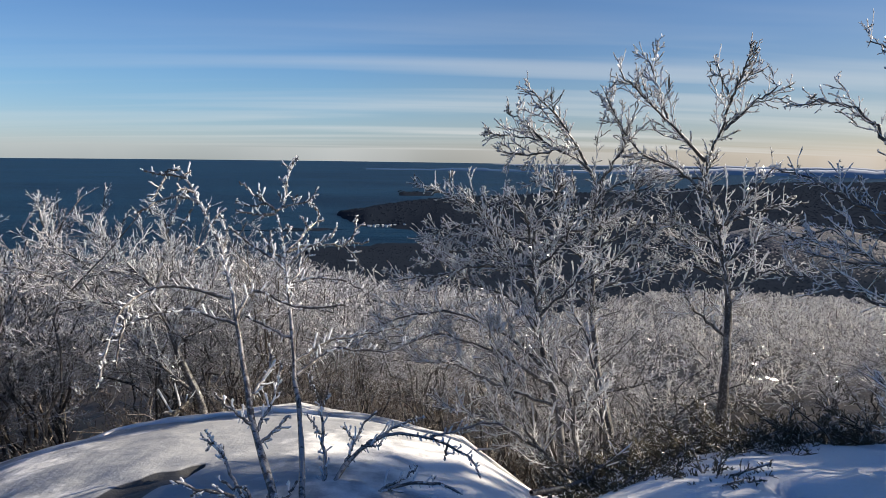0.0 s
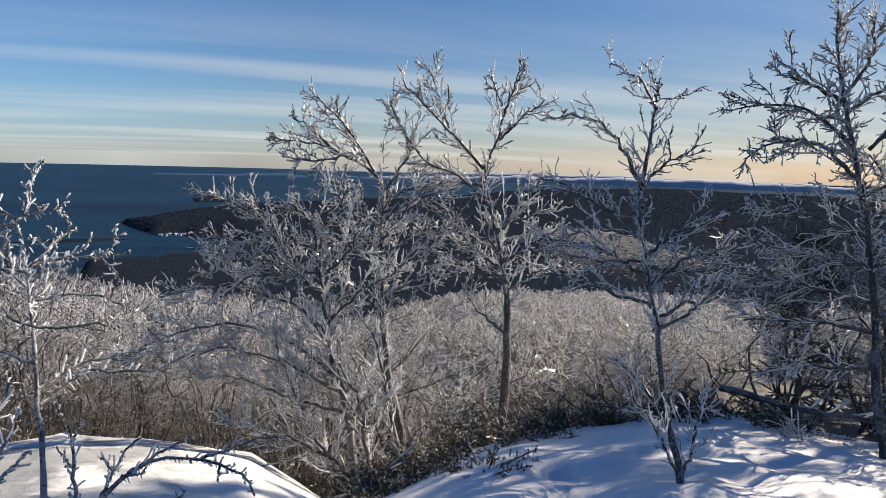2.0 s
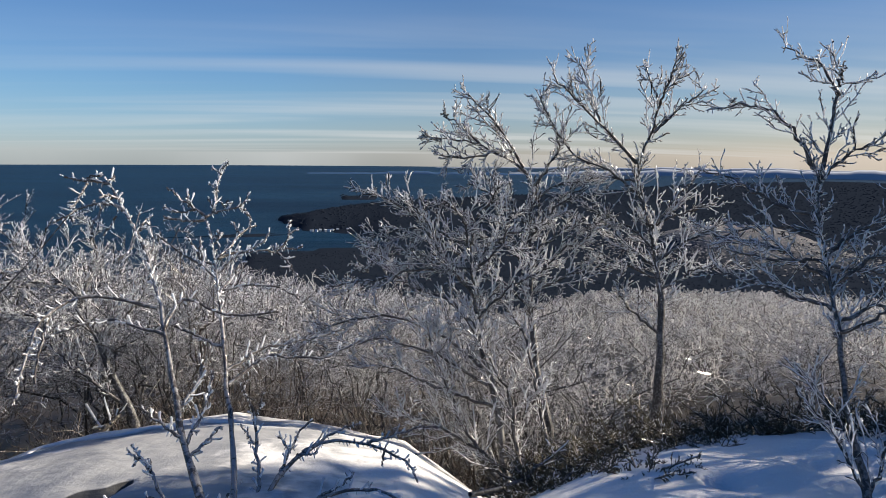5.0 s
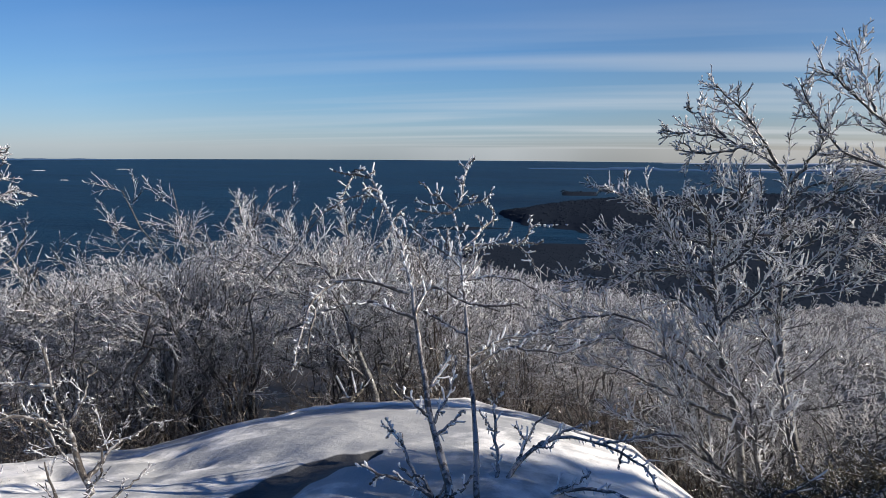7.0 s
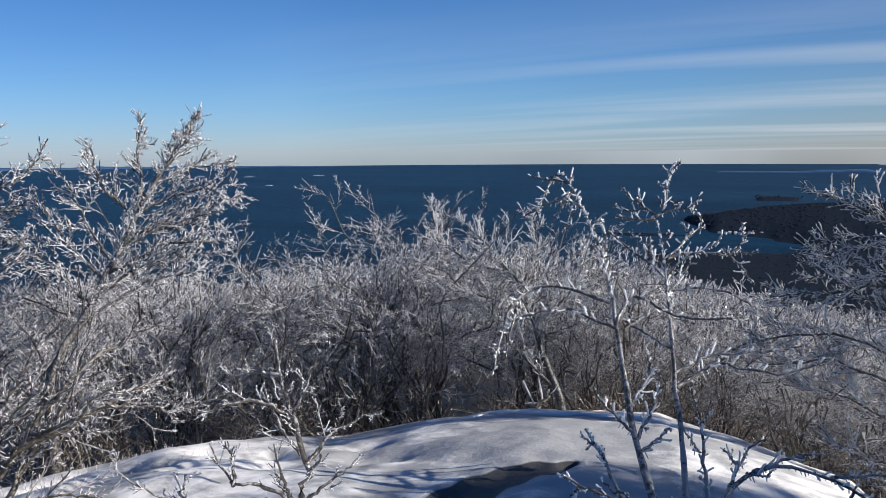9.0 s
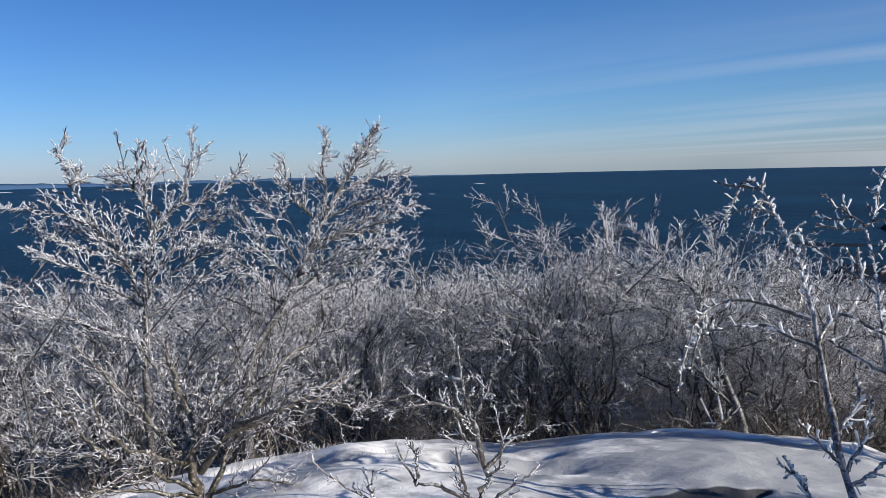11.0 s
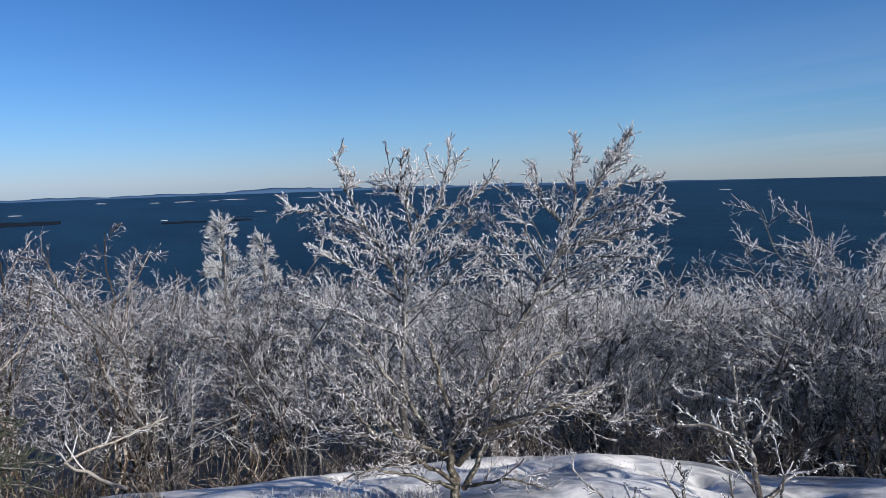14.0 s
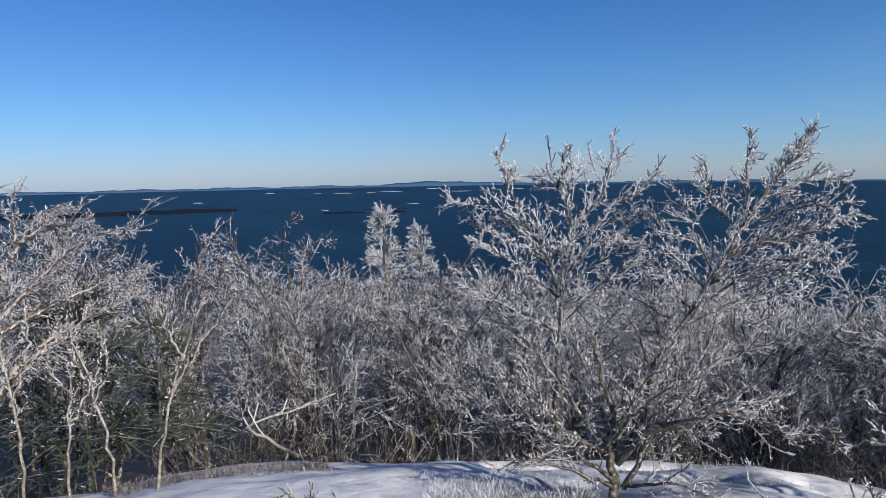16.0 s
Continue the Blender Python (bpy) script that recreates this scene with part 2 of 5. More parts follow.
def gather(pieces):
    verts, faces, at = [], [], 0
    for v, f in pieces:
        verts.append(v)
        faces.append(f + at)
        at += len(v)
    return np.concatenate(verts), [np.concatenate(faces)]


def two_tone(name, inner, outer, dark, bright):
    """One mesh of thin tubes: the inner wood and the thickly iced tips."""
    v, f = gather([tubes(*b, 3) for b in inner + outer])
    me = mesh_from(name, v, f, dark)
    me.materials.append(bright)
    first = sum(b[0].shape[0] * (b[0].shape[1] - 1) * 3 for b in inner)
    me.polygons.foreach_set("material_index", (np.arange(len(me.polygons)) >= first).astype(np.int32))
    return me


def sprout(rng, lines, radii, each, low, length, angle, up, curl, k, tip, knob=True):
    """Side shoots on many lines: each of them bears `each` shoots past the share `low` of its length."""
    n, q, _ = lines.shape
    idx = np.repeat(np.arange(n), each)
    s = low + (1.0 - low) * (np.tile(np.arange(each), n) + rng.uniform(0.05, 0.95, len(idx))) / each
    f = s * (q - 1)
    i = np.minimum(f.astype(int), q - 2)
    w = (f - i)[:, None]
    p0 = lines[idx, i] * (1 - w) + lines[idx, i + 1] * w
    r0 = (radii[idx, i] * (1 - w[:, 0]) + radii[idx, i + 1] * w[:, 0]) * 0.8
    d = lines[idx, i + 1] - lines[idx, i]
    d /= np.linalg.norm(d, axis=1, keepdims=True) + 1e-9
    side = rng.normal(size=d.shape)
    side -= (side * d).sum(1, keepdims=True) * d
    side /= np.linalg.norm(side, axis=1, keepdims=True) + 1e-9
    a = (angle * rng.uniform(0.6, 1.35, len(idx)))[:, None]
    way = np.cos(a) * d + np.sin(a) * side + np.array([0, 0, up])
    way /= np.linalg.norm(way, axis=1, keepdims=True)
    ln = (length * rng.uniform(0.45, 1.4, len(idx)) * (1.28 - 0.95 * s))[:, None, None]
    u = np.linspace(0, 1, k)
    if knob:
        u[-2] = 0.9 if k > 3 else 0.72
    u = u[None, :, None]
    out = p0[:, None] + way[:, None] * ln * u + np.array([0, 0, 1.0]) * curl * ln * u ** 2
    wob = np.cumsum(rng.normal(size=out.shape) * 0.034, axis=1) * ln
    out += wob - wob[:, :1]
    end = np.minimum(tip, r0)
    rad = r0[:, None] + (end - r0)[:, None] * np.linspace(0, 1, k)[None]
    if knob:
        rad[:, -1] *= 0.5
        rad[:, -2] *= rng.uniform(1.1, 1.8, len(idx))
    return out, rad


def ramify(rng, branches, reach, twig, forks, spurs, buds, spur, rise=0.08, k=5, j=3):
    """What grows on side branches: forked twigs, and short spurs with swollen icy tips on both."""
    b1 = sprout(rng, *branches, forks, 0.15, 0.42 * reach, 0.68, rise, rise, k, 0.9 * twig)
    s0 = sprout(rng, *branches, spurs, 0.10, spur, 0.92, 1.5 * rise, 0.0, j, 0.9 * twig, j > 2)
    s1 = sprout(rng, *b1, buds, 0.15, 0.8 * spur, 0.92, 1.5 * rise, 0.0, j, 0.85 * twig, j > 2)
    return b1, s0, s1


def limb_line(points, steps, rng, wobble):
    """A smooth line of `steps` points along a few given ones."""
    pts = np.array(points, dtype=float)
    at = np.concatenate([[0], np.cumsum(np.linalg.norm(np.diff(pts, axis=0), axis=1))])
    s = np.linspace(0, at[-1], steps)
    line = np.stack([np.interp(s, at, pts[:, i]) for i in range(3)], axis=1)
    sm = line.copy()
    sm[1:-1] = 0.5 * line[1:-1] + 0.25 * (line[:-2] + line[2:])
    kick = rng.normal(size=sm.shape) * wobble
    kick[0] = 0
    return sm + kick, at[-1]


# ---- the shape of the land ----
EYE_OVER_SEA = 85.5
SEA = 1.5 - EYE_OVER_SEA


pit_rng = np.random.default_rng(2)
PITS = []
for lo, hi, near, far, many in ((28, 50, 3.8, 6.2, 26), (-46, -34, 5.0, 7.0, 12), (-74, -44, 5.0, 8.0, 44)):
    for i in range(many):
        pa, pd = radians(pit_rng.uniform(lo, hi)), pit_rng.uniform(near, far)
        PITS.append((pd * math.sin(pa), pd * math.cos(pa), pit_rng.uniform(0.09, 0.2), pit_rng.uniform(0.03, 0.09)))


def bare_step(r, a):
    """A bare step in the rock: how far the ground drops there (0 to 1), and where the rock is bare."""
    outer = np.interp(a, [-38, -34, -30, -25, -21, -19.5], [3.45, 3.72, 4.02, 4.26, 4.32, 4.30]) + 0.03 * np.sin(a * 2.1)
    wide = np.interp(a, [-38, -35, -30, -22, -19.5], [0.05, 0.35, 0.5, 0.3, 0.05])
    u = (outer - r) / wide
    on = (a > -38) & (a < -19.5) & (u > 0)
    return np.where(on, np.clip(u * 3, 0, 1) * np.clip(1.6 - u, 0, 1), 0), np.where(on, np.clip(u * 4, 0, 1) * np.clip((1.15 - u) * 2, 0, 1), 0)


def hill(x, y):
    """Height of the summit dome and its slopes."""
    r, a = np.hypot(x, y), np.degrees(np.arctan2(x, y))
    dip = np.interp(a, [-180, -110, -95, -70, -52, -38, -22, -12, -4, 2, 9, 13, 19, 24, 31, 36, 40, 45, 60, 180],
                    [21, 20.5, 21.0, 22.6, 21.6, 22.4, 20.7, 20.4, 21.9, 23.2, 27.0, 26.4, 23.4, 21.8, 20.0, 18.0, 17.2, 17.4, 18, 21])
    bend = np.tan(np.radians(dip)) ** 2 / (4 * 1.5)
    rb = np.interp(a, [-60, 0, 15, 30, 60], [8.6, 8.6, 8.2, 7.2, 7.2])
    slope = np.interp(a, [-180, -60, -10, 8, 18, 60, 90, 180], [0.2, 0.21, 0.21, 0.195, 0.170, 0.166, 0.2, 0.2])
    lip = np.interp(a, [-180, -60, 5, 15, 60, 120], [42, 42, 50, 105, 120, 42])
    z = np.where(r < rb, -bend * r ** 2, -bend * rb ** 2 - np.minimum(2 * bend * rb, 0.62) * (r - rb) * np.exp(-(r - rb) / 3.0) - slope * (r - rb))
    z = np.where(r > lip, z - 0.55 * (r - lip), z)
    z = z - 0.045 * bare_step(r, a)[0]
    for px, py, pr, depth in PITS:
        z = z - depth * np.exp(-((x - px) ** 2 + (y - py) ** 2) / pr ** 2)
    return z


def lowland(x, y):
    """Land and sea bed far below; positive over the sea's level is land."""
    d, a = np.hypot(x, y), np.degrees(np.arctan2(x, y))
    wav = 3.0 * np.sin(a * 1.7 + d * 0.004) + 2.0 * np.sin(a * 4.3 + 1.0)

    def bank(lo, hi, top):
        e = np.minimum(d - lo, hi - d)
        return np.where(e > 0, top * (1 - np.exp(-e / (0.35 * np.maximum(hi - lo, 60)))) + 1.5, np.maximum(-4.0, e * 0.05))

    near = np.interp(a, [-8.9, -6.6, -3, 0, 9], [925, 790, 765, 700, 640])
    far = np.interp(a, [-8.9, -6, -3, 0, 5, 9], [930, 1010, 1120, 1200, 1280, 1420])
    head = np.where((a > -8.9) & (a < 14), bank(near + wav, far + wav, np.interp(a, [-8.9, -6, 0, 6, 12], [4, 12, 22, 26, 30])), -4.0)
    shore = np.where(a > -14, bank(0 * d - 900, np.interp(a, [-14, -11, -2, 3, 8, 30], [300, 605, 632, 700, 800, 1200]) + wav, 14.0), -4.0)
    start = np.interp(d, [560, 1200, 1450, 1800, 2600, 4900], [7.5, 9.5, 15.0, 19.0, 26.0, 34.0]) + wav * 0.1
    main = np.where(a > start, bank(0 * d + 560, 0 * d + 2500, 24.0) * np.clip((a - start) / 4, 0, 1) - 3 * (1 - np.clip((a - start) / 1.0, 0, 1)), -4.0)
    main = main + np.where(a > start + 2, 14 * np.sin(d * 0.0021 + a * 0.08) * np.clip((d - 900) / 2500, 0, 1) * np.clip((a - start - 2) / 6, 0, 1), 0)
    islet = np.where((a > -3.9) & (a < -0.5), bank(1330 + 0 * d, 1400 + 0 * d, 5.0), -4.0)
    isle = np.where((a > -107) & (a < -88.6), bank(1790 + wav * 4, 1930 + wav * 4, 7.0 * np.clip((-88.6 - a) / 4, 0.2, 1)), -4.0)
    bar = np.where((a > -82.5) & (a < -75), bank(1560 + wav * 3, 1600 + wav * 3, 2.5), -4.0)
    knoll = 20 * np.exp(-((x - 286) / 62) ** 4 - ((y - 550) / 70) ** 2)
    out = np.maximum.reduce([head, shore, main, islet, isle, bar])
    return SEA + out + np.where(out > 0, knoll, 0)


def ground_z(x, y):
    return float(np.maximum(hill(np.array([x]), np.array([y])), lowland(np.array([x]), np.array([y])))[0])


def build_ground():
    az = np.radians(np.concatenate([np.arange(-115, 66, 0.5), np.arange(66, 245, 3.0)]))
    rad = np.concatenate([[0.0], np.geomspace(0.4, 2.6, 14), np.concatenate([np.linspace(2.7, 3.3, 8), np.linspace(3.34, 4.6, 34), np.linspace(4.66, 9.3, 66)]), np.geomspace(9.5, 4900, 140)])
    a, r = np.meshgrid(az, rad)
    x, y = r * np.sin(a), r * np.cos(a)
    h = hill(x, y)
    low = lowland(x, y)
    z = np.maximum(h, low)
    near = np.clip(1 - r / 14, 0, 1)
    rough = np.zeros_like(z)
    for i in range(z.shape[0]):
        if 0.3 < rad[i] < 14:
            rough[i] = [noise.fractal(Vector((px * 0.55, py * 0.55, 3.0)), 0.9, 2.0, 4) for px, py in zip(x[i], y[i])]
    z = z + 0.075 * rough * np.minimum(near * 3, 1)
    n, k = z.shape
    verts = np.stack([x, y, z], axis=2).reshape(-1, 3)
    i = np.arange(n - 1)[:, None] * k + np.arange(k)[None]
    j = np.arange(n - 1)[:, None] * k + ((np.arange(k) + 1) % k)[None]
    quads = np.stack([i, i + k, j + k, j], axis=2).reshape(-1, 4)
    me = mesh_from("ground", verts, [quads], ground_mat)
    deg = np.degrees(a)
    snow = np.clip(0.56 - 0.22 * np.exp(-((deg + 18) / 16) ** 2 - ((r - 5.4) / 2.0) ** 2), 0, 1)
    snow = np.where(deg > 10, 0.85, snow)
    snow = snow - 1.4 * bare_step(r, deg)[1]
    litter = np.clip((r - np.interp(deg, [-100, -60, -40, -20, 0, 10, 20, 30, 60], [7.2, 8.8, 8.6, 8.2, 8.0, 6.2, 6.0, 7.2, 7.6])) / 1.2, 0, 1)
    litter = np.maximum(litter, np.exp(-((deg - 12) / 3.0) ** 2) * np.clip((r - 4.6) / 0.6, 0, 1))
    litter = litter * np.clip((190 - r) / 60, 0, 0.78)
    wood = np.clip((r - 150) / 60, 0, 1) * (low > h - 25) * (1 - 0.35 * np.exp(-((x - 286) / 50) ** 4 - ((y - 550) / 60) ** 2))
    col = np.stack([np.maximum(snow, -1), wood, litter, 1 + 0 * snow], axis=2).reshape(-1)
    at = me.color_attributes.new("cover", "FLOAT_COLOR", "POINT")
    at.data.foreach_set("color", col.astype(np.float32))
    return tagged(new("ground", me), "snow-dusted granite summit falling away to dark wooded lowland", "ground", kind="structure")


build_ground()

ring = np.linspace(0, 2 * np.pi, 181)[:-1]
sea_r = np.geomspace(40, 4950, 40)
sx = (sea_r[:, None] * np.sin(ring)[None]).ravel()
sy = (sea_r[:, None] * np.cos(ring)[None]).ravel()
si = np.arange(39)[:, None] * 180 + np.arange(180)[None]
sj = np.arange(39)[:, None] * 180 + ((np.arange(180) + 1) % 180)[None]
tagged(new("water", mesh_from("water", np.stack([sx, sy, 0 * sx + SEA], 1), [np.stack([si, si + 180, sj + 180, sj], 2).reshape(-1, 4)], sea_mat)),
       "deep blue cold sea reaching the horizon", "sea", kind="structure")


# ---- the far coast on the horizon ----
# the blue of distance haze is this hill's base colour
blue_haze_hill, t, p = material("far_blue_haze_hill")
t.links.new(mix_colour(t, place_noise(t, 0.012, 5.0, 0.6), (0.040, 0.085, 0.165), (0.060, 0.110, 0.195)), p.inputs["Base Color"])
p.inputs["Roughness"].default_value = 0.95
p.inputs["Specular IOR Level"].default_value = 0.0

# paler haze in the colour, raised since these slopes are backlit
pale_haze_hill, t, p = material("far_pale_haze_hill")
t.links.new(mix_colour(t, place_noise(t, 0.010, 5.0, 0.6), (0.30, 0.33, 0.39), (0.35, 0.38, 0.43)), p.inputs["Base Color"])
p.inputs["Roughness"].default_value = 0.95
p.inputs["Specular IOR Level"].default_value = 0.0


def far_coast(first, last, tall, crest, crest_at, crest_wide, label, mat, gone=4640):
    """A low ridge beyond the bay, its haze put into the colour."""
    a = np.linspace(first, last, 240)
    ends = np.clip(np.minimum(a - first, last - a) / 12, 0, 1)
    top = ends * (tall + 3.0 * np.sin(a * 0.9) + 2.2 * np.sin(a * 2.3 + 1) + 1.2 * np.sin(a * 6.1)) + crest * np.exp(-((a - crest_at) / crest_wide) ** 2)
    rows = []
    for d, up in ((0, -2.0), (20, 0.45), (100, 0.85), (160, 1.0), (200, -2.0)):
        d = d + gone
        rows.append(np.stack([d * np.sin(np.radians(a)), d * np.cos(np.radians(a)), SEA + np.maximum(top, 0.5) * up], 1))
    v = np.stack(rows)
    k, n, _ = v.shape
    i = np.arange(k - 1)[:, None] * n + np.arange(n - 1)[None]
    me = mesh_from("backdrop", v.reshape(-1, 3), [np.stack([i, i + n, i + n + 1, i + 1], 2).reshape(-1, 4)[:, ::-1]], mat)
    tagged(new("backdrop", me), label, "coast", kind="structure")


far_coast(-150, -36, 12.0, 20.0, -72.5, 3.2, "hazy blue coast with a low hill across the bay", blue_haze_hill)
far_coast(4, 80, 12.0, 6.0, 30.0, 6.0, "hazy blue coast beyond the wooded headlands", pale_haze_hill)
far_coast(-6.4, 16, 7.0, 3.0, 2.0, 3.0, "low hazy point of land far out in the bay", blue_haze_hill, 3000)
far_coast(10, 84, 22.0, 10.0, 36.0, 8.0, "haze-blue wooded hills along the far side of the bay", pale_haze_hill, 3300)


# ---- trees and shrubs ----
class Tree:
    def __init__(self, name, base, size=1.0):
        self.size = size
        self.rng = np.random.default_rng(int(abs(base[0]) * 100 + abs(base[1]) * 1000))
        self.root = new(name)
        self.root.location = base
        self.limbs = []
        self.drop = ground_z(base[0], base[1]) - base[2] - 0.06

    def limb(self, radius, *points):
        pts = [tuple(c * self.size for c in q) for q in points]
        radius *= self.size
        if not self.limbs and self.drop < -0.05:
            pts.insert(0, (pts[0][0], pts[0][1], self.drop))
        self.limbs.append((radius, pts))

    def finish(self, label, density=1.0, reach=0.30, twig=0.009, wood=None, twigs=None, fine=3, bare=False, rise=0.10, category="tree", group="icy trees on the summit"):
        """Adds branches and twigs to the limbs: reach is the length of a branch in metres."""
        rng = self.rng
        wood, twigs = wood or bark_ice, twigs or twig_ice
        for i, (radius, pts) in enumerate(self.limbs):
            steps = 16
            line, length = limb_line(pts, steps, rng, 0.004 if bare else 0.004 + 0.006 * min(1.0, Vector(pts[0]).length_squared + (Vector(pts[-1]) - Vector(pts[0])).length_squared))
            if i and not bare:
                radius = 0.008 + 0.5 * radius
            end = max(0.22 * radius, 1.2 * twig)
            rad = radius + (end - radius) * np.linspace(0, 1, steps) ** 0.8
            rad *= 1 + 0.09 * rng.normal(size=steps)
            if bare and i:
                rad[-3:] *= np.array([1.05, 1.25, 0.7])
            v, f = tubes(line[None], rad[None], 8 if i == 0 else 6)
            limb = part("trunk" if i == 0 else "limb", mesh_from("limb", v, [f], wood), self.root)
            low = 0.42 if i == 0 else 0.10
            if bare:
                # only short beaded shoots and a few icicles
                c1 = sprout(rng, line[None], np.minimum(rad, 0.009)[None], max(3, round(length / 0.06)), 0.6 if i == 0 else 0.12, 0.065, 0.8, 0.25, 0.15, 5, 0.85 * twig)
                c2 = sprout(rng, *c1, 1, 0.3, 0.028, 0.8, 0.2, 0.0, 3, twig)
                b6 = sprout(rng, line[None], np.full((1, steps), 0.006), max(3, round(length / 0.035)), 0.1, 0.03, 0.8, -1.6, -0.2, 3, 0.003, False)
                v, f = gather([tubes(*b, 5) for b in (c1, c2, b6)])
                tagged(part("twig_spray", mesh_from("twig_spray", v, f, bead_ice), limb), kind="stuff")
                continue
            thin = np.minimum(rad, 1.5 * twig)[None]
            n0 = max(3, round(density * length / 0.20))
            b0 = sprout(rng, line[None], thin, n0, low, reach, 0.70, 0.04, rise, 7, 1.1 * twig)
            stem = {twig_ice: stem_ice, thicket_ice: thicket_stem, brown_ice: brown_stem}[twigs]
            for q in range(n0):
                v, f = tubes(b0[0][q:q + 1], b0[1][q:q + 1], 5)
                part("branch", mesh_from("branch", v, [f], stem), limb)
            b1, s0, s1 = ramify(rng, b0, reach, twig, max(4, round(reach / 0.085)), max(4, round(reach / 0.055)), fine, 0.15 * reach, rise)
            c0 = sprout(rng, line[None], thin, max(4, round(density * length / 0.10)), low, 0.30 * reach, 0.75, rise, 0.05, 5, 0.9 * twig)
            c1 = sprout(rng, *c0, fine, 0.2, 0.13 * reach, 0.75, rise, 0.0, 3, 0.9 * twig)
            tagged(part("twig_spray", two_tone("twig_spray", [b1, c0], [s0, s1, c1], stem, twigs), limb), kind="stuff")
        tagged(self.root, label, category, group)


sapling_a = Tree("icy_sapling", (-0.79, 3.16, -0.22))
sapling_a.limb(0.024, (0.00, 0.00, 0.00), (-0.06, 0.15, 0.06), (-0.17, 0.32, 0.16), (-0.24, 0.48, 0.26), (-0.35, 0.72, 0.43), (-0.43, 0.90, 0.58), (-0.49, 1.06, 0.72), (-0.56, 1.21, 0.87), (-0.66, 1.35, 1.03), (-0.74, 1.46, 1.16), (-0.85, 1.56, 1.30), (-0.95, 1.65, 1.43), (-1.03, 1.71, 1.53))
sapling_a.limb(0.013, (-1.00, 1.69, 1.50), (-1.11, 1.72, 1.52), (-1.19, 1.73, 1.52), (-1.28, 1.74, 1.54), (-1.33, 1.76, 1.54))
sapling_a.limb(0.009, (-1.16, 1.66, 1.52), (-1.11, 1.68, 1.56), (-1.06, 1.71, 1.55))
sapling_a.limb(0.008, (-1.02, 1.71, 1.52), (-1.02, 1.80, 1.54), (-1.05, 1.88, 1.57))
sapling_a.limb(0.011, (-1.14, 1.65, 1.50), (-1.13, 1.53, 1.44), (-1.12, 1.43, 1.39), (-1.12, 1.34, 1.36))
sapling_a.limb(0.013, (-0.88, 1.58, 1.33), (-0.95, 1.61, 1.38), (-1.06, 1.58, 1.38), (-1.15, 1.52, 1.35), (-1.20, 1.45, 1.30), (-1.25, 1.41, 1.27))
sapling_a.limb(0.008, (-1.14, 1.50, 1.35), (-1.16, 1.43, 1.32), (-1.12, 1.38, 1.28))
sapling_a.limb(0.011, (-0.96, 1.65, 1.43), (-1.01, 1.62, 1.39), (-1.03, 1.56, 1.32), (-1.05, 1.52, 1.26), (-1.06, 1.48, 1.20), (-1.05, 1.46, 1.15))
sapling_a.limb(0.010, (-0.92, 1.63, 1.40), (-0.97, 1.58, 1.44), (-1.00, 1.50, 1.42))
sapling_a.limb(0.007, (-0.91, 1.54, 1.30), (-0.96, 1.53, 1.23), (-1.00, 1.53, 1.17))
sapling_a.limb(0.008, (-0.76, 1.51, 1.21), (-0.75, 1.57, 1.26), (-0.73, 1.61, 1.29))
sapling_a.limb(0.009, (-0.66, 1.35, 1.03), (-0.68, 1.52, 1.12), (-0.74, 1.68, 1.21))
sapling_a.limb(0.009, (-0.77, 1.49, 1.20), (-0.78, 1.39, 1.11), (-0.83, 1.28, 1.04))
sapling_a.limb(0.014, (-0.54, 1.11, 0.78), (-0.90, 1.08, 0.88), (-1.06, 0.92, 0.83), (-1.10, 0.73, 0.72), (-1.04, 0.50, 0.56), (-1.01, 0.32, 0.46))
sapling_a.limb(0.012, (-0.47, 0.98, 0.65), (-0.78, 1.01, 0.74), (-0.98, 0.91, 0.71), (-1.12, 0.78, 0.64))
sapling_a.limb(0.010, (-1.07, 0.93, 0.83), (-1.07, 0.75, 0.62), (-1.06, 0.66, 0.47))
sapling_a.limb(0.012, (-0.47, 1.01, 0.68), (-0.44, 1.16, 0.80), (-0.37, 1.21, 0.83), (-0.26, 1.16, 0.77), (-0.18, 1.13, 0.73), (-0.01, 1.15, 0.72), (0.20, 1.19, 0.73))
sapling_a.limb(0.011, (-0.29, 0.56, 0.32), (-0.24, 0.77, 0.38), (-0.24, 0.90, 0.41), (-0.29, 1.08, 0.50))
sapling_a.limb(0.010, (-0.20, 0.38, 0.20), (-0.17, 0.71, 0.30), (-0.19, 0.99, 0.42))
sapling_a.limb(0.010, (-0.21, 0.42, 0.22), (-0.37, 0.45, 0.33), (-0.43, 0.44, 0.40))
sapling_a.limb(0.010, (-0.17, 0.32, 0.16), (-0.08, 0.50, 0.22), (-0.06, 0.58, 0.24))
sapling_a.finish("ice-coated young sapling with a drooping top growing on the ledge", bare=True, twig=.0056, wood=sapling_bark)

sapling_b = Tree("icy_sapling", (-0.66, 3.19, -0.24))
sapling_b.limb(0.021, (0.00, 0.00, 0.00), (-0.04, 0.16, 0.06), (-0.11, 0.47, 0.20), (-0.18, 0.71, 0.34), (-0.27, 1.02, 0.56), (-0.34, 1.25, 0.76), (-0.40, 1.46, 0.95), (-0.46, 1.62, 1.12), (-0.51, 1.74, 1.25), (-0.55, 1.78, 1.30))
sapling_b.limb(0.012, (-0.54, 1.77, 1.29), (-0.50, 1.85, 1.34), (-0.51, 1.98, 1.46), (-0.51, 2.10, 1.58), (-0.49, 2.16, 1.66))
sapling_b.limb(0.007, (-0.50, 1.95, 1.48), (-0.59, 2.13, 1.51))
sapling_b.limb(0.007, (-0.49, 2.05, 1.58), (-0.53, 2.10, 1.61), (-0.58, 2.13, 1.62))
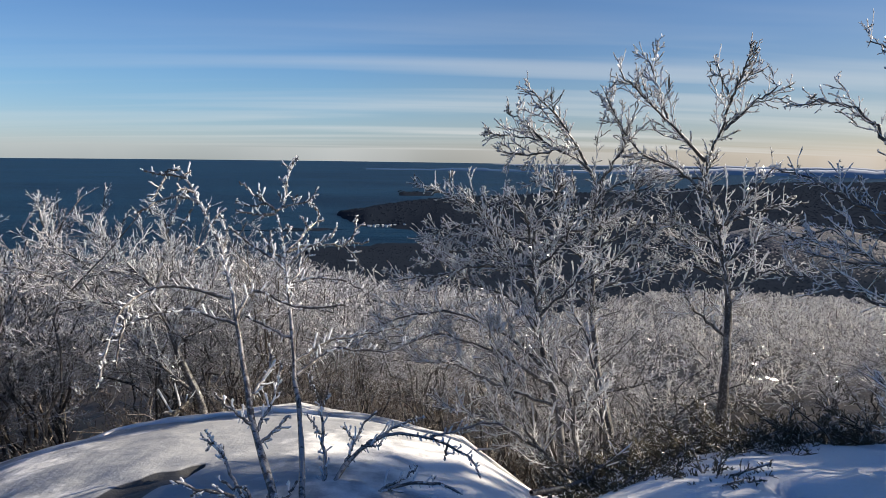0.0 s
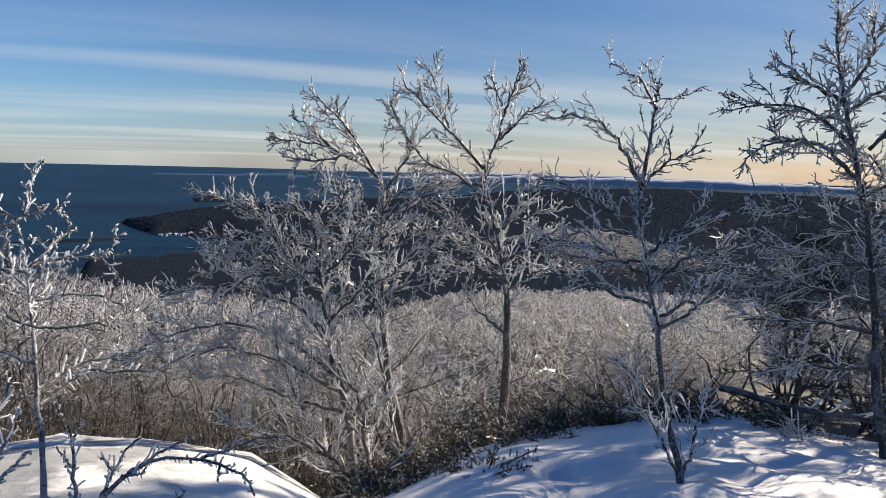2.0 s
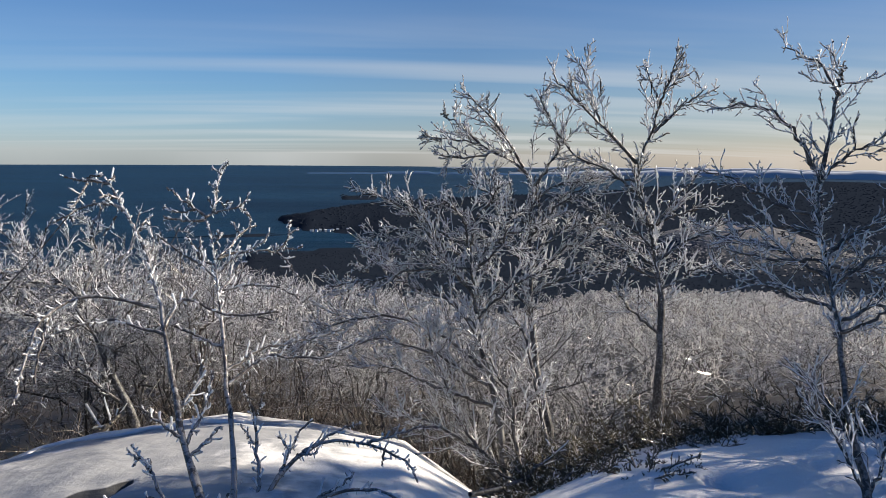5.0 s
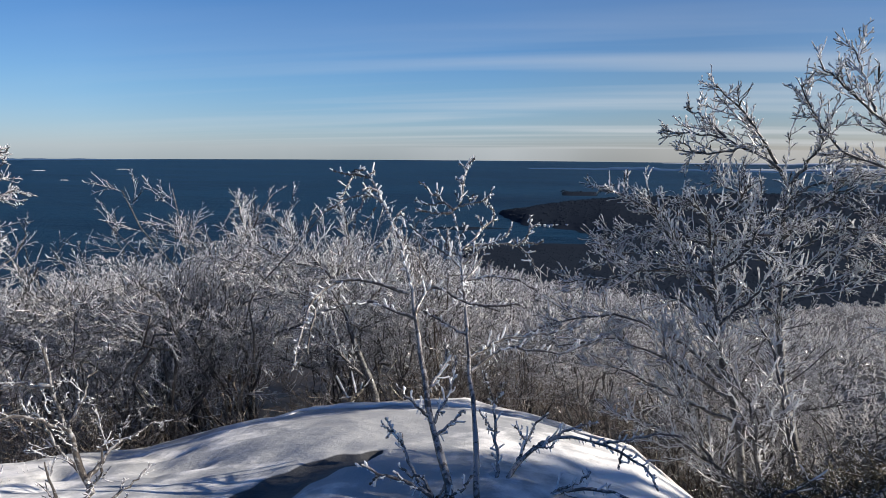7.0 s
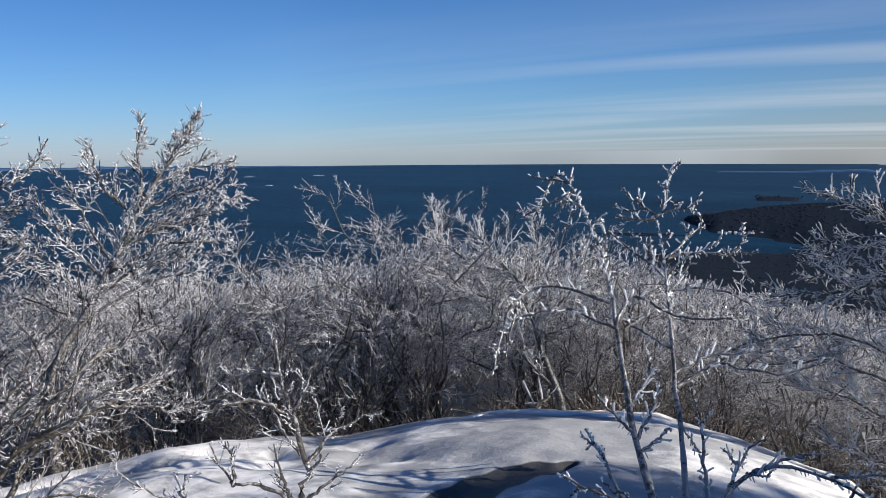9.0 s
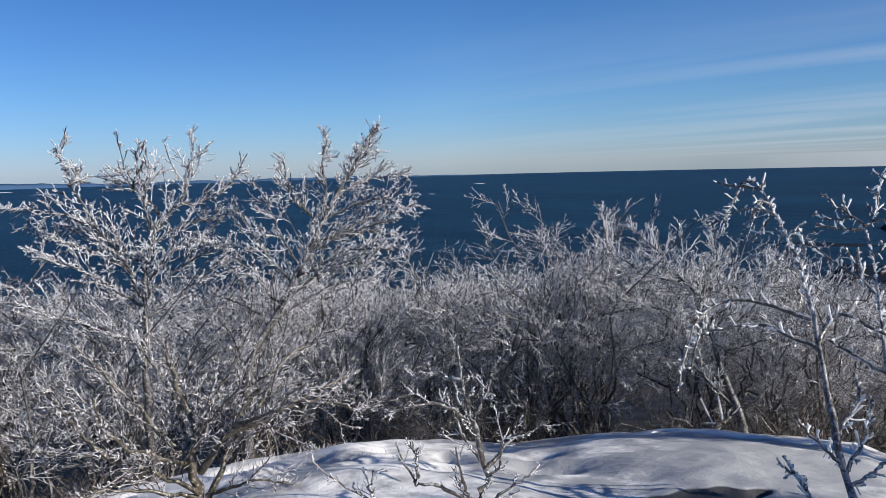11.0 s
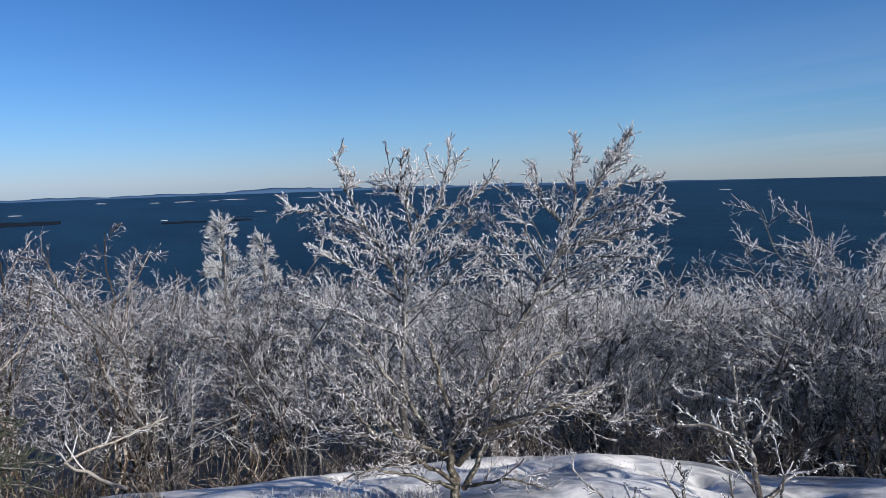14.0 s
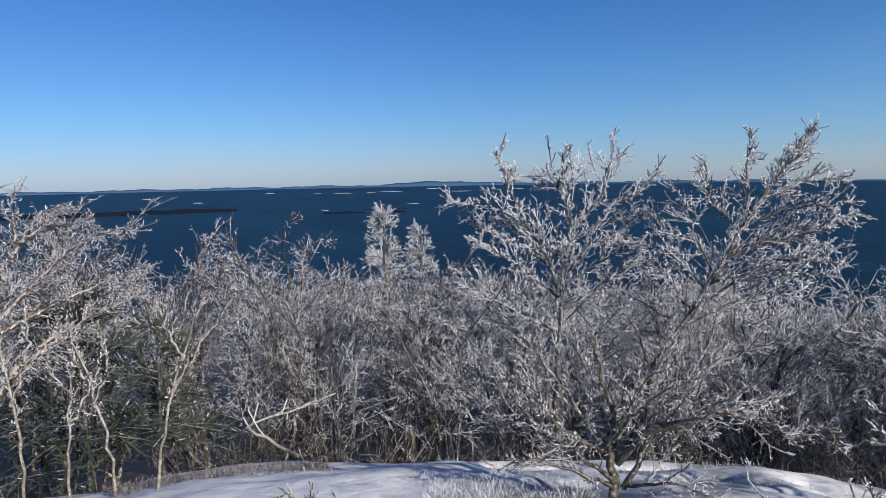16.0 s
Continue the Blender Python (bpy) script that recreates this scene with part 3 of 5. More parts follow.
sapling_b.limb(0.006, (-0.49, 2.09, 1.62), (-0.42, 1.97, 1.66))
sapling_b.limb(0.011, (-0.55, 1.78, 1.30), (-0.65, 1.82, 1.37), (-0.71, 1.83, 1.40), (-0.78, 1.87, 1.46), (-0.83, 1.88, 1.49))
sapling_b.limb(0.007, (-0.66, 1.81, 1.36), (-0.68, 1.86, 1.42), (-0.69, 1.88, 1.45))
sapling_b.limb(0.011, (-0.54, 1.76, 1.27), (-0.63, 1.73, 1.27), (-0.72, 1.71, 1.28), (-0.81, 1.70, 1.30))
sapling_b.limb(0.008, (-0.62, 1.80, 1.34), (-0.75, 1.83, 1.32), (-0.88, 1.92, 1.35))
sapling_b.limb(0.009, (-0.50, 1.81, 1.32), (-0.41, 1.84, 1.34), (-0.32, 1.86, 1.36), (-0.28, 1.90, 1.42), (-0.27, 1.93, 1.46))
sapling_b.limb(0.006, (-0.43, 1.85, 1.34), (-0.40, 1.81, 1.40))
sapling_b.limb(0.006, (-0.33, 1.88, 1.35), (-0.29, 1.88, 1.33))
sapling_b.limb(0.006, (-0.49, 1.82, 1.33), (-0.56, 1.93, 1.41))
sapling_b.limb(0.010, (-0.40, 1.56, 1.05), (-0.35, 1.67, 1.10), (-0.32, 1.79, 1.17), (-0.27, 1.87, 1.20), (-0.23, 1.95, 1.22))
sapling_b.limb(0.007, (-0.30, 1.72, 1.18), (-0.35, 1.78, 1.24), (-0.37, 1.81, 1.25))
sapling_b.limb(0.007, (-0.24, 1.76, 1.21), (-0.24, 1.79, 1.29), (-0.26, 1.77, 1.32))
sapling_b.limb(0.012, (-0.41, 1.55, 1.03), (-0.35, 1.63, 1.06), (-0.24, 1.70, 1.06), (-0.09, 1.76, 1.05), (-0.05, 1.81, 1.05))
sapling_b.limb(0.009, (-0.04, 1.65, 1.07), (0.01, 1.70, 1.11), (0.03, 1.76, 1.17), (0.09, 1.80, 1.21))
sapling_b.limb(0.007, (0.03, 1.77, 1.17), (0.02, 1.85, 1.23), (0.01, 1.91, 1.26))
sapling_b.limb(0.008, (-0.00, 1.67, 1.08), (0.08, 1.68, 1.08), (0.14, 1.70, 1.10))
sapling_b.limb(0.009, (-0.04, 1.64, 1.06), (0.04, 1.57, 1.02), (0.09, 1.48, 0.96), (0.14, 1.42, 0.93))
sapling_b.limb(0.006, (-0.05, 1.65, 1.07), (-0.08, 1.75, 1.10))
sapling_b.limb(0.009, (-0.36, 1.36, 0.85), (-0.32, 1.47, 0.91), (-0.28, 1.60, 0.99), (-0.28, 1.68, 1.03))
sapling_b.limb(0.010, (-0.43, 1.50, 1.00), (-0.51, 1.48, 1.04), (-0.55, 1.51, 1.12), (-0.61, 1.53, 1.19))
sapling_b.limb(0.008, (-0.50, 1.51, 1.02), (-0.54, 1.58, 1.11), (-0.54, 1.63, 1.17))
sapling_b.limb(0.011, (-0.39, 1.43, 0.92), (-0.53, 1.47, 1.02), (-0.67, 1.50, 1.10), (-0.81, 1.55, 1.20))
sapling_b.limb(0.007, (-0.45, 1.63, 1.12), (-0.41, 1.63, 1.18), (-0.43, 1.60, 1.22))
sapling_b.limb(0.009, (-0.40, 1.46, 0.95), (-0.29, 1.55, 1.05), (-0.13, 1.62, 1.13), (-0.08, 1.67, 1.20))
sapling_b.limb(0.012, (-0.23, 0.88, 0.46), (-0.07, 1.10, 0.53), (0.17, 1.23, 0.54), (0.42, 1.36, 0.58))
sapling_b.limb(0.012, (-0.20, 0.80, 0.40), (-0.11, 0.93, 0.45), (-0.03, 1.07, 0.51), (0.15, 1.09, 0.47), (0.36, 1.14, 0.46), (0.58, 1.29, 0.54))
sapling_b.limb(0.011, (-0.27, 1.02, 0.56), (-0.44, 1.04, 0.64), (-0.58, 1.04, 0.70))
sapling_b.limb(0.010, (-0.38, 1.35, 0.85), (-0.20, 1.45, 0.88), (0.03, 1.48, 0.84), (0.13, 1.45, 0.77))
sapling_b.finish("ice-glazed slender sapling with upturned knobbly twigs", bare=True, twig=.0052, wood=sapling_bark)

ground_shrub = Tree("icy_shrub", (-0.60, 3.45, -0.32))
ground_shrub.limb(0.019, (-0.00, -0.00, -0.03), (0.02, 0.14, 0.01), (0.08, 0.39, 0.04), (0.16, 0.54, 0.06), (0.29, 0.66, 0.09), (0.40, 0.65, 0.08), (0.54, 0.62, 0.07), (0.68, 0.53, 0.05), (0.77, 0.43, 0.04), (0.83, 0.23, 0.01))
ground_shrub.limb(0.014, (-0.00, -0.00, -0.02), (-0.07, 0.38, 0.08), (-0.13, 0.61, 0.26), (-0.15, 0.56, 0.39), (-0.18, 0.51, 0.51))
ground_shrub.limb(0.008, (-0.12, 0.58, 0.10), (-0.25, 0.81, 0.13))
ground_shrub.limb(0.011, (0.06, 0.34, 0.03), (0.08, 0.56, 0.07), (0.13, 0.73, 0.13), (0.20, 0.75, 0.17))
ground_shrub.limb(0.008, (0.08, 0.56, 0.07), (-0.01, 0.78, 0.06))
ground_shrub.limb(0.012, (0.16, 0.54, 0.06), (0.29, 0.66, 0.10), (0.43, 0.70, 0.15), (0.50, 0.67, 0.18))
ground_shrub.limb(0.014, (0.19, 0.03, -0.04), (0.33, 0.11, -0.00), (0.49, 0.16, 0.01), (0.64, 0.13, 0.01), (0.72, 0.03, 0.01))
ground_shrub.limb(0.010, (0.27, 0.09, -0.01), (0.41, 0.21, 0.01), (0.48, 0.30, 0.04))
ground_shrub.limb(0.012, (-0.00, -0.00, -0.02), (-0.11, 0.20, -0.02), (-0.20, 0.39, -0.04))
ground_shrub.limb(0.009, (0.13, 0.51, 0.06), (0.24, 0.51, 0.06), (0.25, 0.55, 0.08))
ground_shrub.limb(0.010, (0.54, 0.62, 0.07), (0.68, 0.67, 0.09), (0.85, 0.74, 0.12), (1.00, 0.72, 0.12))
ground_shrub.limb(0.009, (0.64, 0.54, 0.06), (0.63, 0.56, -0.05))
ground_shrub.limb(0.010, (0.01, 0.00, -0.03), (0.05, 0.19, -0.03), (0.05, 0.34, -0.06))
ground_shrub.limb(0.008, (-0.14, 0.69, 0.23), (-0.10, 0.67, 0.31), (-0.09, 0.66, 0.39))
ground_shrub.finish("low icy shrub with arching stems on snowy rock", bare=True, twig=.0046, wood=sapling_bark)

small_shrub = Tree("icy_shrub", (-0.90, 3.17, -0.24))
small_shrub.limb(0.012, (0.00, 0.00, 0.00), (-0.14, 0.14, 0.07), (-0.24, 0.29, 0.13), (-0.33, 0.40, 0.18), (-0.39, 0.46, 0.21))
small_shrub.limb(0.008, (-0.21, 0.25, 0.11), (-0.24, 0.29, 0.15), (-0.25, 0.32, 0.19))
small_shrub.limb(0.008, (-0.32, 0.37, 0.16), (-0.36, 0.43, 0.15), (-0.42, 0.50, 0.14))
small_shrub.limb(0.011, (0.00, 0.00, 0.01), (-0.14, 0.00, 0.08), (-0.25, -0.06, 0.12), (-0.33, -0.05, 0.16), (-0.35, -0.08, 0.18))
small_shrub.limb(0.010, (0.01, 0.00, 0.00), (-0.05, 0.08, 0.06), (-0.14, 0.07, 0.08), (-0.19, 0.08, 0.10))
small_shrub.limb(0.009, (0.03, 0.01, 0.00), (0.04, 0.17, 0.00), (-0.01, 0.33, -0.00))
small_shrub.limb(0.009, (-0.28, 0.01, 0.08), (-0.34, 0.06, 0.00))
small_shrub.limb(0.009, (0.04, 0.01, 0.00), (0.16, 0.04, 0.04), (0.19, 0.13, 0.09))
small_shrub.finish("small ice-beaded shrub beside the sapling on the ledge", bare=True, twig=.0048, wood=sapling_bark)

forked_tree = Tree("icy_tree", (3.18, 7.56, -1.38))
forked_tree.limb(0.075, (0.00, 0.00, 0.00), (0.09, 0.18, 0.80), (0.12, 0.40, 1.61), (0.02, 0.57, 2.05), (-0.05, 0.70, 2.44), (-0.08, 0.78, 2.80))
forked_tree.limb(0.035, (-0.08, 0.78, 2.80), (-0.32, 0.76, 3.03), (-0.58, 0.73, 3.29), (-0.93, 0.72, 3.58), (-1.18, 0.68, 3.82))
forked_tree.limb(0.025, (-0.51, 0.93, 3.30), (-0.62, 1.12, 3.78), (-0.69, 1.29, 4.09))
forked_tree.limb(0.035, (-0.08, 0.78, 2.80), (0.08, 0.77, 3.11), (0.16, 0.78, 3.50), (0.03, 0.87, 3.93))
forked_tree.limb(0.025, (0.13, 0.70, 3.46), (0.19, 0.54, 3.80), (0.26, 0.36, 4.02))
forked_tree.limb(0.025, (0.09, 0.72, 3.17), (0.35, 0.61, 3.46), (0.58, 0.51, 3.65))
forked_tree.limb(0.030, (-0.04, 0.68, 2.38), (-0.40, 0.75, 2.70), (-0.88, 0.74, 2.89), (-1.19, 0.67, 3.28))
forked_tree.limb(0.028, (0.11, 0.42, 1.67), (0.46, 0.43, 1.88), (0.83, 0.42, 2.08))
forked_tree.limb(0.028, (0.11, 0.39, 1.55), (-0.25, 0.63, 1.84), (-0.67, 0.83, 2.01))
forked_tree.limb(0.025, (0.04, 0.54, 1.99), (0.37, 0.62, 2.39), (0.70, 0.68, 2.72))
forked_tree.limb(0.028, (0.09, 0.18, 0.80), (-0.35, 0.24, 1.17), (-0.49, 0.14, 1.45))
forked_tree.limb(0.020, (0.11, 0.35, 1.42), (-0.18, 0.60, 1.57), (-0.65, 0.85, 1.60))
forked_tree.limb(0.020, (0.11, 0.44, 1.74), (-0.21, 0.59, 2.05), (-0.65, 0.72, 2.23))
forked_tree.limb(0.020, (0.11, 0.32, 1.30), (0.46, 0.23, 1.58), (0.82, 0.07, 1.68))
forked_tree.limb(0.020, (0.02, 0.57, 2.05), (0.35, 0.38, 2.21), (0.68, 0.17, 2.36))
forked_tree.limb(0.018, (-0.06, 0.74, 2.57), (-0.40, 0.95, 2.63), (-0.83, 1.13, 2.54))
forked_tree.finish("ice-covered forked tree with dark upright trunk", density=1.5, reach=.46, twig=.0064, fine=2)

leaning_tree = Tree("icy_tree", (1.96, 7.57, -1.82))
leaning_tree.limb(0.070, (0.00, 0.00, 0.00), (-0.11, 0.30, 0.77), (-0.17, 0.56, 1.52), (-0.15, 0.71, 2.05), (-0.17, 0.84, 2.44), (-0.07, 0.96, 2.92))
leaning_tree.limb(0.032, (-0.07, 0.96, 2.92), (-0.26, 1.08, 3.22), (-0.75, 1.18, 3.46), (-1.13, 1.24, 3.52), (-1.46, 1.28, 3.56))
leaning_tree.limb(0.022, (-0.75, 1.15, 3.47), (-0.96, 1.23, 3.70), (-1.20, 1.31, 3.80))
leaning_tree.limb(0.026, (-0.20, 1.05, 3.17), (-0.59, 0.90, 3.72), (-0.96, 0.73, 4.03))
leaning_tree.limb(0.028, (-0.07, 0.96, 2.92), (0.21, 0.82, 3.43), (-0.09, 0.75, 4.02))
leaning_tree.limb(0.022, (-0.48, 1.10, 3.38), (-0.91, 0.95, 3.28), (-1.27, 0.77, 3.31))
leaning_tree.limb(0.028, (-0.15, 0.71, 2.05), (-0.55, 0.87, 2.50), (-0.59, 0.98, 3.05))
leaning_tree.limb(0.028, (-0.17, 0.64, 1.78), (0.23, 0.65, 2.20), (0.55, 0.59, 2.35))
leaning_tree.limb(0.026, (-0.16, 0.80, 2.31), (0.08, 0.65, 2.67), (0.40, 0.44, 2.95))
leaning_tree.limb(0.026, (-0.17, 0.55, 1.52), (-0.73, 0.89, 1.94), (-1.14, 1.10, 2.18))
leaning_tree.limb(0.020, (-0.17, 0.84, 2.44), (-0.47, 1.00, 2.77), (-0.88, 1.11, 2.97))
leaning_tree.limb(0.020, (-0.16, 0.70, 1.98), (-0.48, 0.84, 2.23), (-0.95, 0.97, 2.42))
leaning_tree.limb(0.020, (-0.15, 0.73, 2.11), (0.32, 0.77, 2.46), (0.83, 0.69, 2.54))
leaning_tree.limb(0.020, (-0.10, 0.93, 2.78), (0.31, 1.11, 2.99), (0.89, 1.17, 2.99))
leaning_tree.limb(0.020, (-0.17, 0.60, 1.65), (0.24, 0.60, 1.86), (0.75, 0.54, 2.02))
leaning_tree.finish("ice-covered leaning tree with long reaching limbs", density=1.5, reach=.48, twig=.0064, fine=2)

icy_bush = Tree("icy_shrub", (1.27, 6.48, -1.87))
icy_bush.limb(0.050, (0.00, 0.00, 0.00), (-0.09, 0.31, 0.80), (-0.24, 0.58, 1.50), (-0.28, 0.75, 2.00), (-0.32, 0.91, 2.46))
icy_bush.limb(0.030, (-0.28, 0.72, 1.89), (-0.67, 0.81, 2.35), (-0.89, 0.84, 2.73), (-1.19, 0.81, 2.91), (-1.45, 0.72, 2.95))
icy_bush.limb(0.022, (-0.57, 0.88, 2.28), (-0.75, 0.83, 2.62), (-1.00, 0.76, 2.91))
icy_bush.limb(0.026, (-0.25, 0.60, 1.55), (-0.57, 0.81, 1.86), (-0.99, 0.95, 1.95), (-1.39, 1.13, 2.29))
icy_bush.limb(0.045, (0.13, -0.01, 0.11), (0.04, 0.26, 0.94), (-0.22, 0.42, 1.42), (-0.42, 0.48, 1.70))
icy_bush.limb(0.040, (0.40, 0.03, 0.40), (0.35, 0.34, 0.92), (0.26, 0.64, 1.43), (0.06, 0.92, 1.85))
icy_bush.limb(0.020, (-0.23, 0.46, 1.17), (-0.57, 0.62, 1.48), (-1.17, 0.74, 1.70), (-1.76, 0.70, 1.62), (-2.28, 0.57, 1.40))
icy_bush.limb(0.020, (-0.17, 0.40, 1.01), (-0.69, 0.53, 1.32), (-1.28, 0.57, 1.48), (-1.81, 0.47, 1.38))
icy_bush.limb(0.022, (-0.09, 0.31, 0.80), (-0.57, 0.51, 0.90), (-1.16, 0.72, 1.13), (-1.65, 0.79, 1.10))
icy_bush.limb(0.020, (-0.31, 0.81, 2.17), (-0.82, 0.76, 2.17), (-1.41, 0.63, 2.07), (-1.81, 0.48, 2.03))
icy_bush.limb(0.030, (-0.08, 0.03, 0.09), (-0.42, 0.21, 0.60), (-0.70, 0.39, 1.24), (-0.82, 0.48, 1.69))
icy_bush.limb(0.030, (0.03, 0.01, 0.10), (-0.25, 0.11, 0.41), (-0.76, 0.21, 0.71), (-1.27, 0.20, 0.83))
icy_bush.limb(0.022, (-0.29, 0.79, 2.12), (0.01, 0.80, 2.42), (0.12, 0.83, 2.72))
icy_bush.limb(0.018, (-0.30, 0.87, 2.35), (-0.68, 1.12, 2.56), (-1.18, 1.28, 2.53), (-1.49, 1.37, 2.35))
icy_bush.limb(0.018, (-0.28, 0.75, 2.00), (-0.68, 1.00, 2.26), (-1.17, 1.14, 2.29), (-1.52, 1.19, 2.09))
icy_bush.limb(0.018, (-0.29, 0.83, 2.23), (0.11, 1.03, 2.52), (0.56, 1.12, 2.58))
icy_bush.limb(0.018, (-0.25, 0.64, 1.66), (0.14, 0.75, 2.01), (0.56, 0.78, 2.19))
icy_bush.limb(0.018, (-0.32, 0.89, 2.40), (-0.42, 0.75, 2.72), (-0.62, 0.58, 2.90))
icy_bush.limb(0.016, (-0.33, 0.89, 2.40), (-0.23, 0.89, 2.77), (-0.01, 0.79, 2.93))
icy_bush.finish("many-stemmed bush glazed with thick ice", density=1.4, reach=.48, twig=.0060, fine=2)

arching_tree = Tree("icy_tree", (2.66, 3.35, -0.38), 0.72)
arching_tree.limb(0.036, (0.00, 0.00, 0.00), (0.11, 0.37, 0.41), (0.17, 0.65, 0.74), (0.26, 0.92, 1.10), (0.33, 1.11, 1.39), (0.40, 1.38, 1.81), (0.42, 1.55, 2.07), (0.53, 1.73, 2.42), (0.50, 1.82, 2.53))
arching_tree.limb(0.026, (0.50, 1.80, 2.51), (0.32, 1.93, 2.89), (0.18, 2.00, 3.06), (-0.09, 2.14, 3.15), (-0.31, 2.25, 3.08))
arching_tree.limb(0.028, (0.53, 1.73, 2.42), (0.67, 1.84, 2.91), (0.74, 1.91, 3.27), (0.65, 2.08, 3.55), (0.43, 2.32, 3.71))
arching_tree.limb(0.018, (0.63, 1.75, 3.20), (0.62, 1.67, 3.38), (0.60, 1.60, 3.46))
arching_tree.limb(0.018, (0.54, 1.72, 2.43), (0.78, 1.68, 2.67), (1.00, 1.56, 2.83))
arching_tree.limb(0.026, (0.40, 1.56, 2.05), (0.18, 1.91, 2.17), (-0.04, 2.30, 2.39), (-0.25, 2.58, 2.47))
arching_tree.limb(0.024, (0.25, 0.92, 1.10), (0.42, 0.79, 1.23), (0.65, 0.69, 1.46))
arching_tree.limb(0.024, (0.35, 1.21, 1.54), (0.12, 1.64, 1.78), (-0.14, 1.90, 1.81), (-0.41, 2.20, 1.90))
arching_tree.limb(0.024, (0.35, 1.17, 1.49), (0.76, 1.15, 1.77), (1.15, 0.96, 1.85))
arching_tree.limb(0.024, (0.39, 1.34, 1.75), (0.78, 1.30, 2.04), (1.05, 1.33, 2.33))
arching_tree.limb(0.020, (0.30, 1.05, 1.29), (-0.12, 1.52, 1.45), (-0.48, 1.84, 1.52))
arching_tree.limb(0.014, (0.09, 0.30, 0.33), (0.04, 0.61, 0.60), (-0.09, 0.88, 0.80))
arching_tree.limb(0.012, (0.01, 0.07, 0.08), (-0.10, 0.28, 0.46), (-0.29, 0.37, 0.70))
arching_tree.limb(0.012, (0.01, 0.03, 0.04), (0.37, 0.35, 0.29), (0.65, 0.68, 0.52))
arching_tree.limb(0.018, (0.41, 1.45, 1.91), (0.15, 1.95, 1.98), (-0.23, 2.28, 1.76))
arching_tree.limb(0.018, (0.38, 1.27, 1.65), (0.78, 1.16, 1.60), (1.25, 1.06, 1.66))
arching_tree.limb(0.018, (0.39, 1.31, 1.70), (-0.03, 1.47, 1.68), (-0.40, 1.61, 1.73))
arching_tree.limb(0.018, (0.29, 0.97, 1.20), (0.68, 0.91, 1.36), (1.07, 0.73, 1.44))
arching_tree.finish("ice-coated tree with arching dark limbs beside the snow", density=2.0, reach=.31, twig=.0043, fine=2)

dense_tree = Tree("icy_tree", (4.74, 3.76, -0.95))
dense_tree.limb(0.045, (0.00, 0.00, 0.00), (0.16, 0.32, 0.68), (0.32, 0.55, 1.28), (0.47, 0.80, 1.92), (0.52, 1.00, 2.36), (0.58, 1.33, 3.08), (0.63, 1.52, 3.57), (0.63, 1.52, 3.92))
dense_tree.limb(0.036, (0.47, 0.13, 0.99), (0.71, 0.63, 1.89), (0.80, 0.94, 2.31), (0.83, 1.20, 2.62))
dense_tree.limb(0.028, (0.55, 0.97, 2.36), (0.23, 1.30, 2.75), (-0.12, 1.39, 2.69), (-0.37, 1.35, 2.55))
dense_tree.limb(0.028, (0.56, 1.14, 2.69), (0.45, 1.56, 3.03), (0.22, 1.92, 3.10), (0.03, 2.15, 3.01))
dense_tree.limb(0.024, (0.58, 1.33, 3.08), (0.22, 1.49, 3.27), (-0.05, 1.49, 3.33))
dense_tree.limb(0.026, (0.63, 1.05, 2.66), (1.06, 1.08, 2.99), (1.54, 0.93, 3.15))
dense_tree.limb(0.024, (0.58, 1.35, 3.13), (0.72, 1.19, 3.43), (0.65, 1.14, 3.79))
dense_tree.limb(0.024, (0.58, 1.27, 2.97), (0.99, 1.29, 3.21), (1.37, 1.39, 3.57))
dense_tree.limb(0.026, (0.46, 0.80, 1.92), (0.10, 1.09, 2.09), (-0.33, 1.32, 2.12))
dense_tree.limb(0.026, (0.41, 0.71, 1.68), (0.10, 1.11, 1.74), (-0.26, 1.53, 1.85))
dense_tree.limb(0.026, (0.36, 0.60, 1.41), (0.15, 1.13, 1.47), (-0.17, 1.68, 1.50))
dense_tree.limb(0.026, (0.30, 0.52, 1.19), (0.17, 1.06, 1.17), (-0.07, 1.60, 1.07))
dense_tree.limb(0.024, (0.23, 0.42, 0.93), (0.08, 0.73, 0.85), (-0.16, 1.15, 0.85))
dense_tree.limb(0.024, (0.17, 0.34, 0.72), (0.50, 0.23, 0.77), (0.80, 0.06, 0.71))
dense_tree.limb(0.024, (0.41, 0.71, 1.68), (0.63, 0.47, 1.86), (0.80, 0.17, 1.90))
dense_tree.limb(0.024, (0.32, 0.55, 1.28), (0.65, 0.42, 1.39), (0.93, 0.20, 1.32))
dense_tree.limb(0.020, (0.52, 0.94, 2.26), (0.69, 0.75, 2.42), (0.87, 0.47, 2.48))
dense_tree.limb(0.020, (0.06, 0.14, 0.28), (0.05, 0.50, 0.18), (0.06, 0.89, 0.18))
dense_tree.limb(0.014, (0.04, -0.04, 0.02), (0.38, 0.09, 0.45), (0.67, 0.28, 0.89))
dense_tree.limb(0.014, (-0.04, 0.04, -0.04), (-0.24, 0.32, 0.15), (-0.37, 0.59, 0.44))
dense_tree.finish("dense ice-laden tree with drooping white twigs", density=1.8, reach=.46, twig=.0056, fine=2, rise=-0.04)

